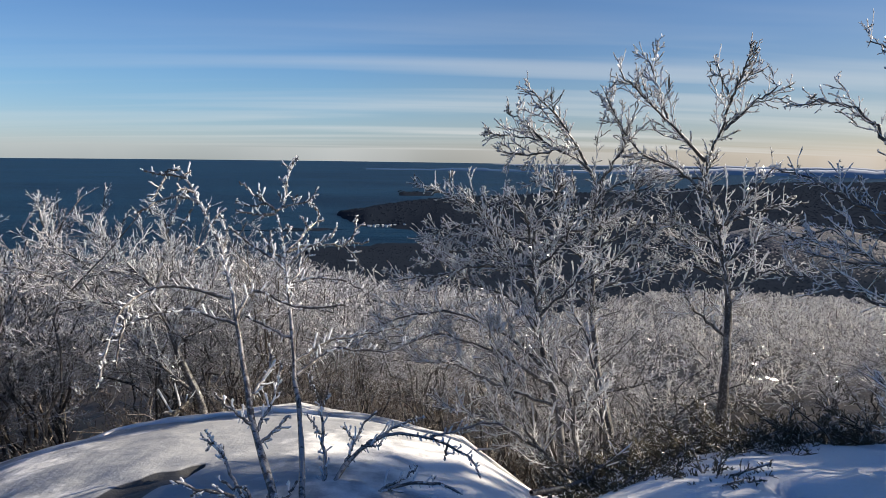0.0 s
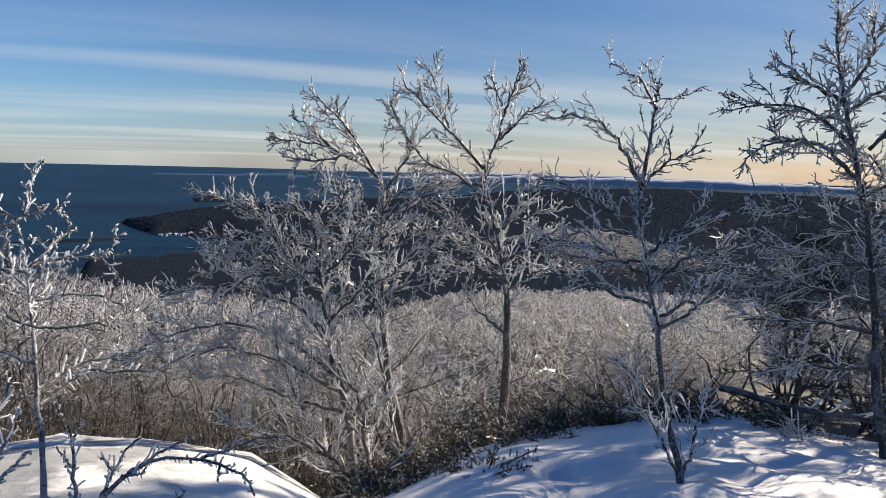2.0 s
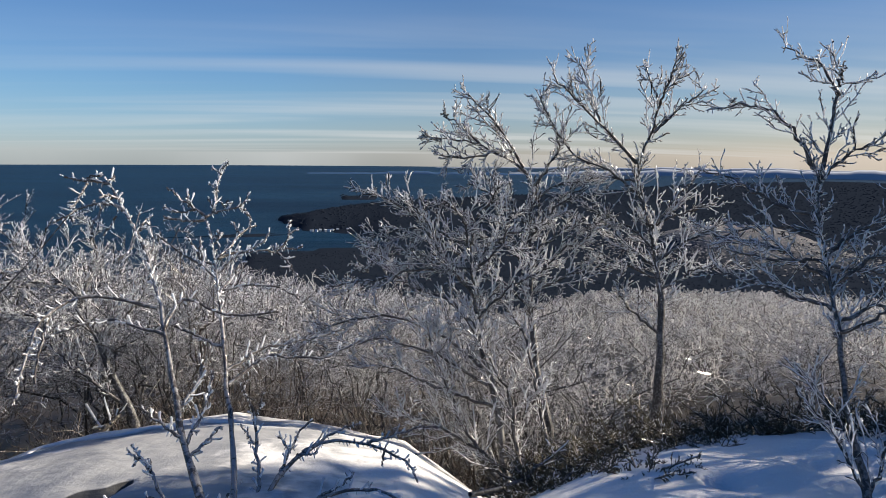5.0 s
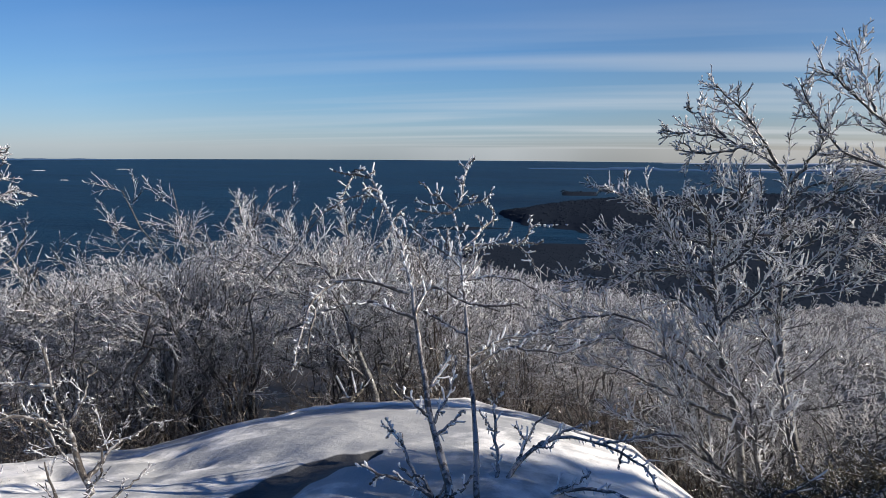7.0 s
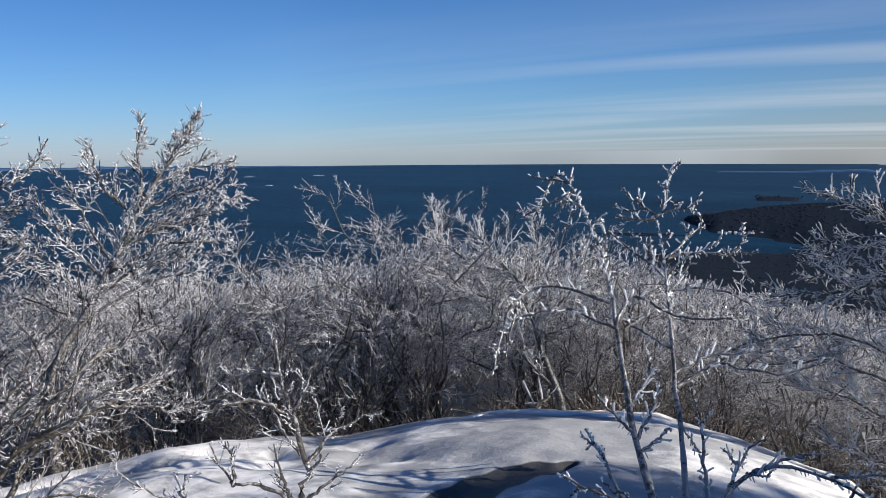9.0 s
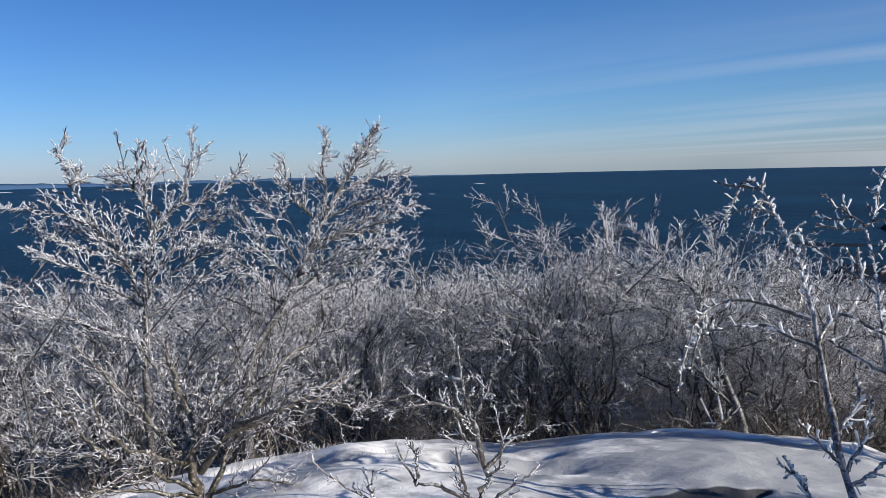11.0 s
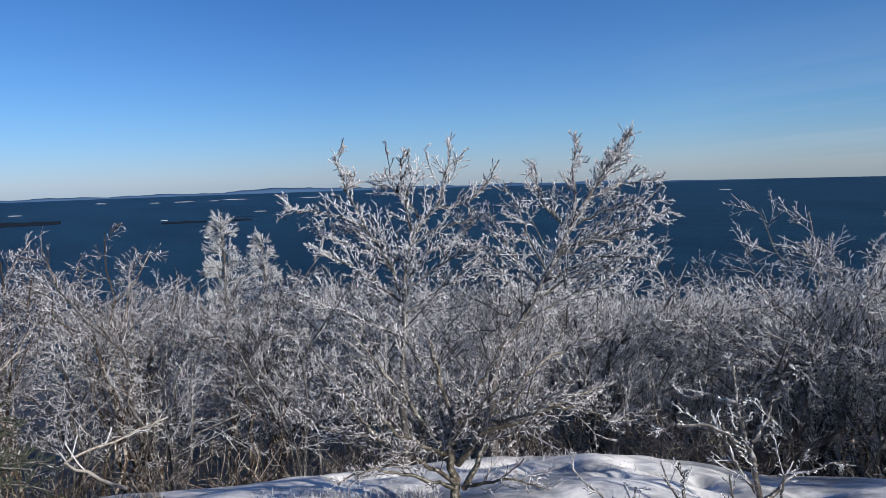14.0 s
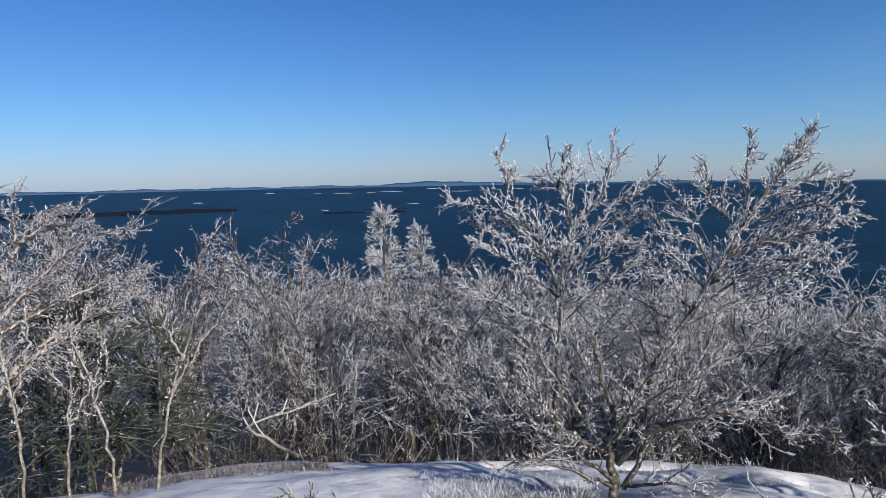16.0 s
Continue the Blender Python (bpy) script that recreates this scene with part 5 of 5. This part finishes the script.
def canopy(name, seed, turns, first, reach, wide, tall, dark, mat, label, share, count, twigs, thin):
    """The crowns of scrub seen from above: rounded heads of short forked twigs."""
    rng = np.random.default_rng(seed)
    a = rng.uniform(*turns, count)
    r = first * (np.array([reach(v) for v in a]) / first) ** rng.uniform(0, 1, count)
    x, y = r * np.sin(np.radians(a)), r * np.cos(np.radians(a))
    z = np.maximum(hill(x, y), lowland(x, y))
    h = np.minimum(rng.uniform(*tall, count), 1.5 + r * np.tan(np.radians(np.array([skyline(v) for v in a]) + share - np.abs(rng.normal(size=count)) * 0.5)) - z)
    w = rng.uniform(*wide, count) * np.clip(h, 0.3, 1.6)
    ok = h > 0.3
    x, y, z, h, w, r = (v[ok] for v in (x, y, z, h, w, r))
    n = len(x)
    head = np.stack([x, y, z + h - 0.75 * w], 1)
    idx = np.repeat(np.arange(n), twigs)
    out = rng.normal(size=(len(idx), 3))
    out[:, 2] = np.abs(out[:, 2]) * 1.1 - 0.25
    out /= np.linalg.norm(out, axis=1, keepdims=True)
    lump = 0.75 + 0.35 * np.sin(out[:, 0] * 5 + idx) * np.cos(out[:, 1] * 6 + 2 * idx)
    start = head[idx] + out * (w[idx] * rng.uniform(0.25, 0.85, len(idx)) * lump)[:, None] * np.array([1, 1, 0.8])
    way = out + rng.normal(size=out.shape) * 0.55 + np.array([0, 0, 0.25])
    way /= np.linalg.norm(way, axis=1, keepdims=True)
    ln = (w[idx] * rng.uniform(0.18, 0.42, len(idx)))[:, None, None]
    line = start[:, None] + way[:, None] * ln * np.linspace(0, 1, 2)[None, :, None]
    thick = thin * (0.0028 + 0.00030 * r[idx])
    rad = thick[:, None] * np.array([[1.0, 0.7]])
    fork = sprout(rng, line, rad, 2, 0.3, 1.0, 0.8, 0.1, 0.0, 2, 1.0, False)
    fork[0][:, 1] = fork[0][:, 0] + (fork[0][:, 1] - fork[0][:, 0]) * np.repeat(0.55 * ln[:, 0], 2, axis=0)
    fork[1][:, 1] = fork[1][:, 0]
    return tagged(new(name, two_tone(name, [(line, rad)], [fork], dark, mat)), label, "scrub", kind="stuff")


canopy("frosted_scrub", 8, (3, 70), 11.0, lambda a: float(np.interp(a, [6, 14, 20, 60], [55, 84, 112, 122])), (0.6, 1.1), (0.5, 1.2), frost_stem, frost_far,
       "pale frosted scrub covering the shoulder of the hill", 3.2, 2200, 14, 1.35)
canopy("icy_scrub", 18, (-64, 8), 9.2, lambda a: 40.0, (0.35, 0.65), (1.2, 3.0), thicket_stem, thicket_ice, "icy thicket falling away behind the summit", 0.6, 800, 24, 1.35)
canopy("icy_scrub", 48, (-47, -12), 8.3, lambda a: 15.0, (0.26, 0.45), (1.0, 2.6), thicket_stem, thicket_ice, "silvery crowns of ice-glazed scrub behind the ledge", 0.3, 230, 28, 1.35)
canopy("brown_scrub", 38, (-122, -56), 9.8, lambda a: 26.0, (0.35, 0.6), (1.2, 3.4), brown_stem, brown_ice, "brownish twiggy crowns packed close down the slope", 0.2, 480, 26, 0.9)
scrub("brown_brush", 28, (-120, 16), 7.9, lambda a: 17.0, (0.5, 1.6), brush_mat, "brown tangled brush at the foot of the thicket", 0.45, -3.0, 700, 7, 3)


def grass(seed, turns, span, count, mat, label):
    """Stiff dead grass poking through the snow."""
    rng = np.random.default_rng(seed)
    a, r = np.radians(rng.uniform(*turns, count)), rng.uniform(*span, count)
    x, y = r * np.sin(a), r * np.cos(a)
    foot = np.stack([x, y, hill(x, y) - 0.03], 1)
    way = rng.normal(size=(count, 3)) * np.array([0.45, 0.45, 0.2]) + np.array([0, 0, 1.0])
    line = foot[:, None] + way[:, None] * rng.uniform(0.02, 0.08, (count, 1, 1)) * np.linspace(0, 1, 3)[None, :, None]
    v, f = tubes(line, np.tile(np.array([0.0028, 0.0024, 0.0015]), (count, 1)), 3)
    tagged(new("dead_grass", mesh_from("dead_grass", v, [f], mat)), label, "grass", kind="stuff")


grass(31, (-80, -66), (4.7, 5.6), 900, brown_ice, "icy dead grass standing out of the snow")
grass(33, (-74, -46), (5.6, 8.0), 900, brown_ice, "short icy grass and stubble in the crusted snow")
grass(32, (-102, -86), (6.4, 7.6), 2200, brush_mat, "brown dead grass along the edge of the snow")


def juniper(base, size, seed, label="dark green juniper clump with icy tips on the snowy ledge"):
    rng = np.random.default_rng(seed)
    root = new("juniper")
    root.location = base
    n = 20
    a = rng.uniform(0, 2 * np.pi, n)
    way = np.stack([np.cos(a), np.sin(a), rng.uniform(0.1, 0.7, n)], 1)
    way /= np.linalg.norm(way, axis=1, keepdims=True)
    line = rng.normal(size=(n, 1, 3)) * 0.08 * size + way[:, None] * size * rng.uniform(0.5, 1.1, (n, 1, 1)) * np.linspace(0, 1, 4)[None, :, None]
    line[:, 0, 2] = -0.04
    rad = np.tile(np.linspace(0.010, 0.005, 4), (n, 1))
    v, f = gather([tubes(line, rad, 3)])
    tagged(part("woody_base", mesh_from("woody_base", v, f, brush_mat), root), kind="stuff")
    b = sprout(rng, line, rad * 0.5, 14, 0.15, 0.22 * size, 0.9, 0.1, 0.0, 3, 0.003)
    c = sprout(rng, *b, 7, 0.05, 0.05 * size, 0.9, 0.15, 0.0, 2, 0.003, False)
    v, f = gather([tubes(*b, 3), tubes(*c, 3)])
    tagged(part("needles", mesh_from("needles", v, f, juniper_mat), root), kind="stuff")
    k = rng.random(len(c[0])) < 0.16
    v, f = gather([tubes(c[0][k] + np.array([0, 0, 0.012]), c[1][k] * 1.3, 3)])
    tagged(part("ice", mesh_from("ice", v, f, twig_ice), root), kind="stuff")
    tagged(root, label, "juniper", "junipers on the ledge")


for i, (a, r, size) in enumerate(((11.5, 4.5, 0.42), (13.5, 4.6, 0.46), (15.5, 4.75, 0.5), (18.2, 5.1, 0.46), (22.5, 4.5, 0.36), (16.5, 5.6, 0.55), (19, 5.8, 0.6), (21.5, 6.0, 0.62), (24, 6.0, 0.62),
                                  (26.5, 6.1, 0.66), (29, 6.3, 0.66), (31.5, 6.3, 0.62), (34, 6.5, 0.66), (36, 6.6, 0.55), (38.5, 6.5, 0.42), (41, 6.8, 0.45), (44.5, 6.9, 0.5))):
    x, y = r * math.sin(radians(a)), r * math.cos(radians(a))
    juniper((x, y, ground_z(x, y) - 0.05), size * 1.1, 40 + i)


def fallen_branch(name, points, radius, mat, label, seed):
    rng = np.random.default_rng(seed)
    pts = []
    for a, r, up in points:
        x, y = r * math.sin(radians(a)), r * math.cos(radians(a))
        pts.append((x, y, ground_z(x, y) + up))
    line, length = limb_line(pts, 14, rng, 0.012)
    line0 = line[0].copy()
    root = new(name)
    root.location = line0
    line = line - line0
    rad = np.linspace(radius, radius * 0.5, 14)
    v, f = tubes(line[None], rad[None], 7)
    part("stem", mesh_from("stem", v, [f], mat), root)
    b = sprout(rng, line[None], rad[None] * 0.6, 7, 0.2, 0.3, 0.8, 0.3, 0.1, 4, 0.008)
    for q in range(7):
        v, f = tubes(b[0][q:q + 1], b[1][q:q + 1], 4)
        part("branch", mesh_from("branch", v, [f], twig_ice), root)
    tagged(root, label, "branch")


for a, r, lean, h in ((-104.5, 6.6, 6, 1.3), (-101.5, 6.5, -10, 1.5), (-99.0, 6.4, 16, 1.6), (-107.0, 6.3, -4, 1.7)):
    x, y = r * math.sin(radians(a)), r * math.cos(radians(a))
    stem = Tree("pale_sapling", (x, y, ground_z(x, y)))
    out = h * math.tan(radians(lean))
    stem.limb(0.016, (0, 0, -0.1), (0.02, 0.02 + out * 0.2, h * 0.35), (0, out * 0.6, h * 0.7), (0.02, out, h))
    stem.limb(0.010, (0.01, out * 0.4, h * 0.5), (0.05, out * 0.5 + 0.16, h * 0.72), (0.0, out + 0.22, h * 0.95))
    stem.limb(0.009, (0.0, out * 0.6, h * 0.65), (-0.05, out * 0.6 - 0.14, h * 0.85), (0.02, out - 0.2, h * 1.05))
    stem.finish("thin pale sapling leaning before the dark spruces", density=0.6, reach=0.22, twig=0.004, wood=pale_bark, twigs=brown_ice, fine=2, group="pale saplings by the spruces")


fallen_branch("fallen_branch", ((8.0, 4.4, 0.05), (12.0, 4.7, 0.12), (16.0, 5.2, 0.25)), 0.020, bark_ice, "grey icy fallen branch lying in the gully", 3)
fallen_branch("fallen_branch", ((-88.0, 7.4, 0.10), (-92.0, 7.8, 0.45), (-85.0, 8.2, 0.8)), 0.018, pale_bark, "pale fallen branch propped in the brush", 4)
fallen_branch("fallen_branch", ((40.0, 6.9, 0.25), (46.0, 6.6, 0.22), (52.0, 6.3, 0.3)), 0.036, bark_ice, "icy fallen trunk lying across the snow", 5)
fallen_branch("broken_stub", ((-22.5, 7.6, 0.02), (-21.2, 7.65, 0.10), (-20.6, 7.7, 0.22)), 0.035, lichen_bark, "short pale broken stub at the edge of the rock", 6)


def ledge_slab():
    """A thin crust of snow and ice standing a little over the rock along the crest."""
    a = np.radians(np.linspace(-30, -9, 90))
    wob = 0.10 * np.sin(a * 40) + 0.05 * np.sin(a * 95 + 1)
    rows = []
    for off, up in ((0.05, -0.02), (0.0, 0.008), (0.03, 0.030), (0.12, 0.034), (0.45, 0.030), (0.95, -0.05)):
        r = 6.75 + wob * (1 if off < 0.2 else 0.3) + off + 0.35 * np.abs(np.degrees(a) + 13) / 13
        x, y = r * np.sin(a), r * np.cos(a)
        fade = np.clip(np.minimum(np.degrees(a) + 30, -9 - np.degrees(a)) / 4, 0, 1)
        lumps = np.array([noise.fractal(Vector((px * 0.55, py * 0.55, 3.0)), 0.9, 2.0, 4) for px, py in zip(x, y)])
        rows.append(np.stack([x, y, hill(x, y) + 0.075 * lumps + up * fade - 0.02 * (1 - fade)], 1))
    v = np.stack(rows, 0)
    k, n, _ = v.shape
    i = np.arange(k - 1)[:, None] * n + np.arange(n - 1)[None]
    q = np.stack([i, i + n, i + n + 1, i + 1], 2).reshape(-1, 4)[:, ::-1]
    me = mesh_from("snow_crust", v.reshape(-1, 3), [q], ground_mat)
    at = me.color_attributes.new("cover", "FLOAT_COLOR", "POINT")
    at.data.foreach_set("color", np.tile(np.array([0.75, 0, 0, 1], dtype=np.float32), (k * n, 1)).ravel())
    tagged(new("snow_crust", me), "thin crust of snow along the crest of the rock", "snow", kind="structure")


ledge_slab()


def spruce(base, height, width, seed, label, mat=None, frost=0.35):
    """A small spruce: whorls of drooping boughs thick with needles."""
    rng = np.random.default_rng(seed)
    root = new("spruce")
    root.location = base
    trunk = np.array([[[0, 0, -0.4], [0.01, 0, height * 0.4], [0, 0.02, height * 0.8], [0, 0, height]]])
    v, f = tubes(trunk, np.array([[0.035, 0.03, 0.018, 0.006]]) * height / 2.5, 7)
    part("trunk", mesh_from("trunk", v, [f], bark_ice), root)
    n = min(int(16 * height), 90)
    fat = max(1.0, height / 5)
    s = rng.uniform(0.12, 0.99, n)
    a = rng.uniform(0, 2 * np.pi, n)
    ln = (width * (1.08 - s) * rng.uniform(0.7, 1.1, n) + 0.05)[:, None, None]
    way = np.stack([np.cos(a), np.sin(a), 0.1 + 0.7 * s], 1)
    u = np.linspace(0, 1, 4)[None, :, None]
    line = np.stack([0 * s, 0 * s, s * height], 1)[:, None] + way[:, None] * ln * u - np.array([0, 0, 0.35]) * ln * u ** 2
    rad = np.tile(np.linspace(0.012, 0.006, 4), (n, 1)) * fat
    b = sprout(rng, line, rad, 9, 0.1, 0.22 * width + 0.05, 0.8, 0.15, 0.0, 3, 0.005 * fat)
    c = sprout(rng, *b, 6 if height < 5 else 3, 0.05, 0.06 * width + 0.015, 0.9, 0.2, 0.0, 2, 0.0042 * fat ** 2, False)
    for q in range(n):
        v, f = tubes(line[q:q + 1], rad[q:q + 1], 4)
        part("bough", mesh_from("bough", v, [f], bark_ice), root)
    k = rng.random(len(c[0])) < frost
    v, f = gather([tubes(*b, 3), tubes(c[0][~k], c[1][~k], 3)])
    tagged(part("needles", mesh_from("needles", v, f, mat or spruce_mat), root), kind="stuff")
    v, f = gather([tubes(c[0][k], c[1][k] * 1.3, 3)])
    tagged(part("frost", mesh_from("frost", v, f, twig_ice), root), kind="stuff")
    tagged(root, label, "spruce", "small spruces in the thicket")


# spruces at 57 degrees and beyond: added past the view to shade the snow
for a, r, h, w, fr, label in ((-79.0, 15.0, 4.6, 1.1, 0.85, "slim frosted spruce rising over the thicket"), (-76.0, 15.5, 4.2, 0.9, 0.8, "frosted spruce top beside a taller one"),
                              (-97.5, 8.8, 1.9, 1.2, 0.03, "dark green spruce in the shade of the thicket"), (-102.5, 8.4, 2.0, 1.5, 0.03, "dark spruce behind pale stems"),
                              (45.0, 8.4, 2.1, 0.9, 0.12, "dark icy spruce behind the snow patch"), (63.0, 8.8, 4.8, 1.3, 0.2, "tall dark icy spruce added beyond the view to shade the snow"),
                              (70.0, 9.2, 6.4, 1.7, 0.2, "broad dark spruce added beyond the view to shade the snow"), (76.0, 7.4, 4.2, 1.6, 0.2, "spruce added beyond the view to shade the snow patch"),
                              (57.0, 15.3, 8.6, 1.4, 0.15, "tall old spruce added down the sunny slope to shade the snow patch"), (57.0, 17.2, 9.9, 1.5, 0.15, "tall old spruce added down the sunny slope to shade the snow patch"), (57.2, 19.1, 11.1, 1.5, 0.15, "tall old spruce added down the sunny slope to shade the snow patch"), (58.6, 15.8, 8.8, 1.5, 0.15, "tall old spruce added down the sunny slope to shade the snow patch"), (60.0, 13.8, 7.2, 1.4, 0.15, "tall old spruce added down the sunny slope to shade the snow patch")):
    x, y = r * math.sin(radians(a)), r * math.cos(radians(a))
    spruce((x, y, ground_z(x, y)), h, w, int(abs(a) * 10), label, twig_ice if fr > 0.7 else None, fr)


def far_woods():
    """Dark woods on the lowland: many small pointed and rounded crowns."""
    rng = np.random.default_rng(9)
    a = rng.uniform(-14, 60, 34000)
    d = 260 * np.exp(rng.uniform(0, 1, 34000) * np.log(2600 / 260))
    x, y = d * np.sin(np.radians(a)), d * np.cos(np.radians(a))
    low, up = lowland(x, y), hill(x, y)
    ok = (low > SEA + 2.2) & (low > up) & (rng.uniform(900, 2600, len(d)) > d)
    x, y, z, d = x[ok], y[ok], low[ok], d[ok]
    n = len(x)
    h = rng.uniform(0.7, 1.7, n) * np.clip(d / 900, 0.6, 1.6)
    w = h * rng.uniform(1.0, 2.0, n)
    ang = rng.uniform(0, 6.28, n)[:, None] + np.arange(5)[None] * 2 * np.pi / 5
    ringp = np.stack([x[:, None] + np.cos(ang) * w[:, None], y[:, None] + np.sin(ang) * w[:, None], (z - 0.5 + 0.35 * h * rng.uniform(0, 1, n))[:, None] + 0 * ang], 2)
    tip = np.stack([x, y, z + h], 1)[:, None]
    verts = np.concatenate([ringp, tip], 1).reshape(-1, 3)
    b = (np.arange(n) * 6)[:, None]
    i = np.arange(5)[None]
    tri = np.stack([b + i, b + (i + 1) % 5, b + 5 + 0 * i], 2).reshape(-1, 3)
    tagged(new("far_woods", mesh_from("far_woods", verts, [tri], hazed_wood)), "dark leafless and evergreen woods on the low shore", "woods", kind="stuff")


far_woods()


def knoll_frost():
    """Frosted crowns over the round hill in the lowland."""
    rng = np.random.default_rng(19)
    n = 8000
    x, y = 286 + rng.normal(size=n) * 42, 550 + rng.normal(size=n) * 46
    z = lowland(x, y)
    h = rng.uniform(0.5, 1.1, n)
    w = h * rng.uniform(0.8, 1.4, n)
    ang = rng.uniform(0, 6.28, n)[:, None] + np.arange(5)[None] * 2 * np.pi / 5
    ringp = np.stack([x[:, None] + np.cos(ang) * w[:, None], y[:, None] + np.sin(ang) * w[:, None], (z + 0.3 * h)[:, None] + 0 * ang], 2)
    verts = np.concatenate([ringp, np.stack([x, y, z + h], 1)[:, None]], 1).reshape(-1, 3)
    b, i = (np.arange(n) * 6)[:, None], np.arange(5)[None]
    tri = np.stack([b + i, b + (i + 1) % 5, b + 5 + 0 * i], 2).reshape(-1, 3)
    tagged(new("frosted_crowns", mesh_from("frosted_crowns", verts, [tri], pale_bark)), "pale frosted trees over a round hill in the lowland", "woods", kind="stuff")


knoll_frost()


# ---- far shores ----
def house(x, y, z, length, width, height, turn, label):
    """A small gabled house: walls and roof."""
    root = new("house")
    root.matrix_basis = pose(x, y, z, 0, 0, turn)
    l, w, h = length / 2, width / 2, height
    me = bpy.data.meshes.new("walls")
    me.from_pydata([(-l, -w, -1), (l, -w, -1), (l, w, -1), (-l, w, -1), (-l, -w, h), (l, -w, h), (l, w, h), (-l, w, h), (-l, 0, h * 1.5), (l, 0, h * 1.5)], [],
                   [(0, 1, 5, 4), (1, 2, 6, 9, 5), (2, 3, 7, 6), (3, 0, 4, 8, 7)])
    me.materials.append(white_paint)
    part("walls", me, root).name = "wall"
    me = bpy.data.meshes.new("roof")
    o = 0.5
    pts = [(-l - o, -w - o, h - 0.3), (l + o, -w - o, h - 0.3), (l + o, 0, h * 1.5 + 0.2), (-l - o, 0, h * 1.5 + 0.2), (-l - o, w + o, h - 0.3), (l + o, w + o, h - 0.3)]
    me.from_pydata(pts + [(p[0], p[1], p[2] + 0.35) for p in pts], [], [(0, 1, 2, 3), (3, 2, 5, 4), (6, 9, 8, 7), (9, 10, 11, 8), (0, 6, 7, 1), (4, 5, 11, 10), (0, 3, 9, 6), (3, 4, 10, 9), (1, 7, 8, 2), (2, 8, 11, 5)])
    me.materials.append(white_paint)
    part("roof", me, root)
    tagged(root, label, "house", "houses on the far shore")


house_rng = np.random.default_rng(77)
for a, d in ((-6.1, 772), (-5.7, 770), (-5.4, 776), (-5.0, 774), (-4.7, 770), (-4.4, 778), (-4.0, 776), (-3.2, 772), (6.3, 1120), (6.7, 1130), (7.0, 1122), (7.4, 1128), (7.8, 1124), (2.2, 1010), (11.5, 980), (16.0, 900)):
    x, y = d * math.sin(radians(a)), d * math.cos(radians(a))
    house(x, y, max(ground_z(x, y), SEA + 1), house_rng.uniform(1.6, 3.6), house_rng.uniform(1.4, 2.2), house_rng.uniform(0.5, 1.0), house_rng.uniform(-30, 30), "small white house with a snowy roof on the far shore")


def snowy_ledge(a, el, width, seed, mat=None, label="low snow-covered ledge out in the bay"):
    """A low island of rock under snow."""
    rng = np.random.default_rng(seed)
    d = EYE_OVER_SEA / math.tan(radians(-el))
    n = 28
    t = np.linspace(0, 2 * np.pi, n + 1)[:-1]
    edge = 1 + 0.28 * rng.normal(size=n)
    rows = []
    for sc, up in ((1.0, -0.8), (0.93, 0.7), (0.62, 1.7), (0.2, 2.2)):
        rows.append(np.stack([np.cos(t) * width / 2 * sc * edge, np.sin(t) * 14 * sc * edge, up * d / 5200 * (0.5 + rng.random(n)) + 0 * t], 1))
    v = np.concatenate(rows)
    i = np.arange(3)[:, None] * n + np.arange(n)[None]
    j = np.arange(3)[:, None] * n + ((np.arange(n) + 1) % n)[None]
    q = np.stack([i, j, j + n, i + n], 2).reshape(-1, 4)
    ob = new("island", mesh_from("island", v, [q], mat or white_paint))
    ob.matrix_basis = pose(d * math.sin(radians(a)), d * math.cos(radians(a)), SEA, 0, 0, -a)
    tagged(ob, label, "island", "snowy ledges in the bay")


for i, (a, el, width) in enumerate(((-41.9, -2.5, 26), (-38.0, -1.75, 60), (-43.5, -1.8, 50), (-47.0, -1.7, 40), (-70.8, -1.5, 120), (-73.2, -1.25, 90), (-76.6, -1.45, 150), (-78.2, -1.5, 60), (-80.4, -1.5, 80), (-82.5, -1.5, 50),
                                    (-74.8, -2.45, 50), (-81.9, -2.85, 24), (-91.7, -2.0, 50), (-86.2, -1.4, 60), (-95.0, -1.6, 90), (-99.0, -1.5, 60), (-66.0, -1.35, 70), (-1.9, -3.62, 60))):
    snowy_ledge(a, el, width * 0.65, 100 + i)
snowy_ledge(-77.0, -2.85, 110, 130, hazed_wood, "low dark wooded ledge out in the bay")
snowy_ledge(-12.0, -6.55, 90, 131, hazed_wood, "small dark wooded island near the shore")
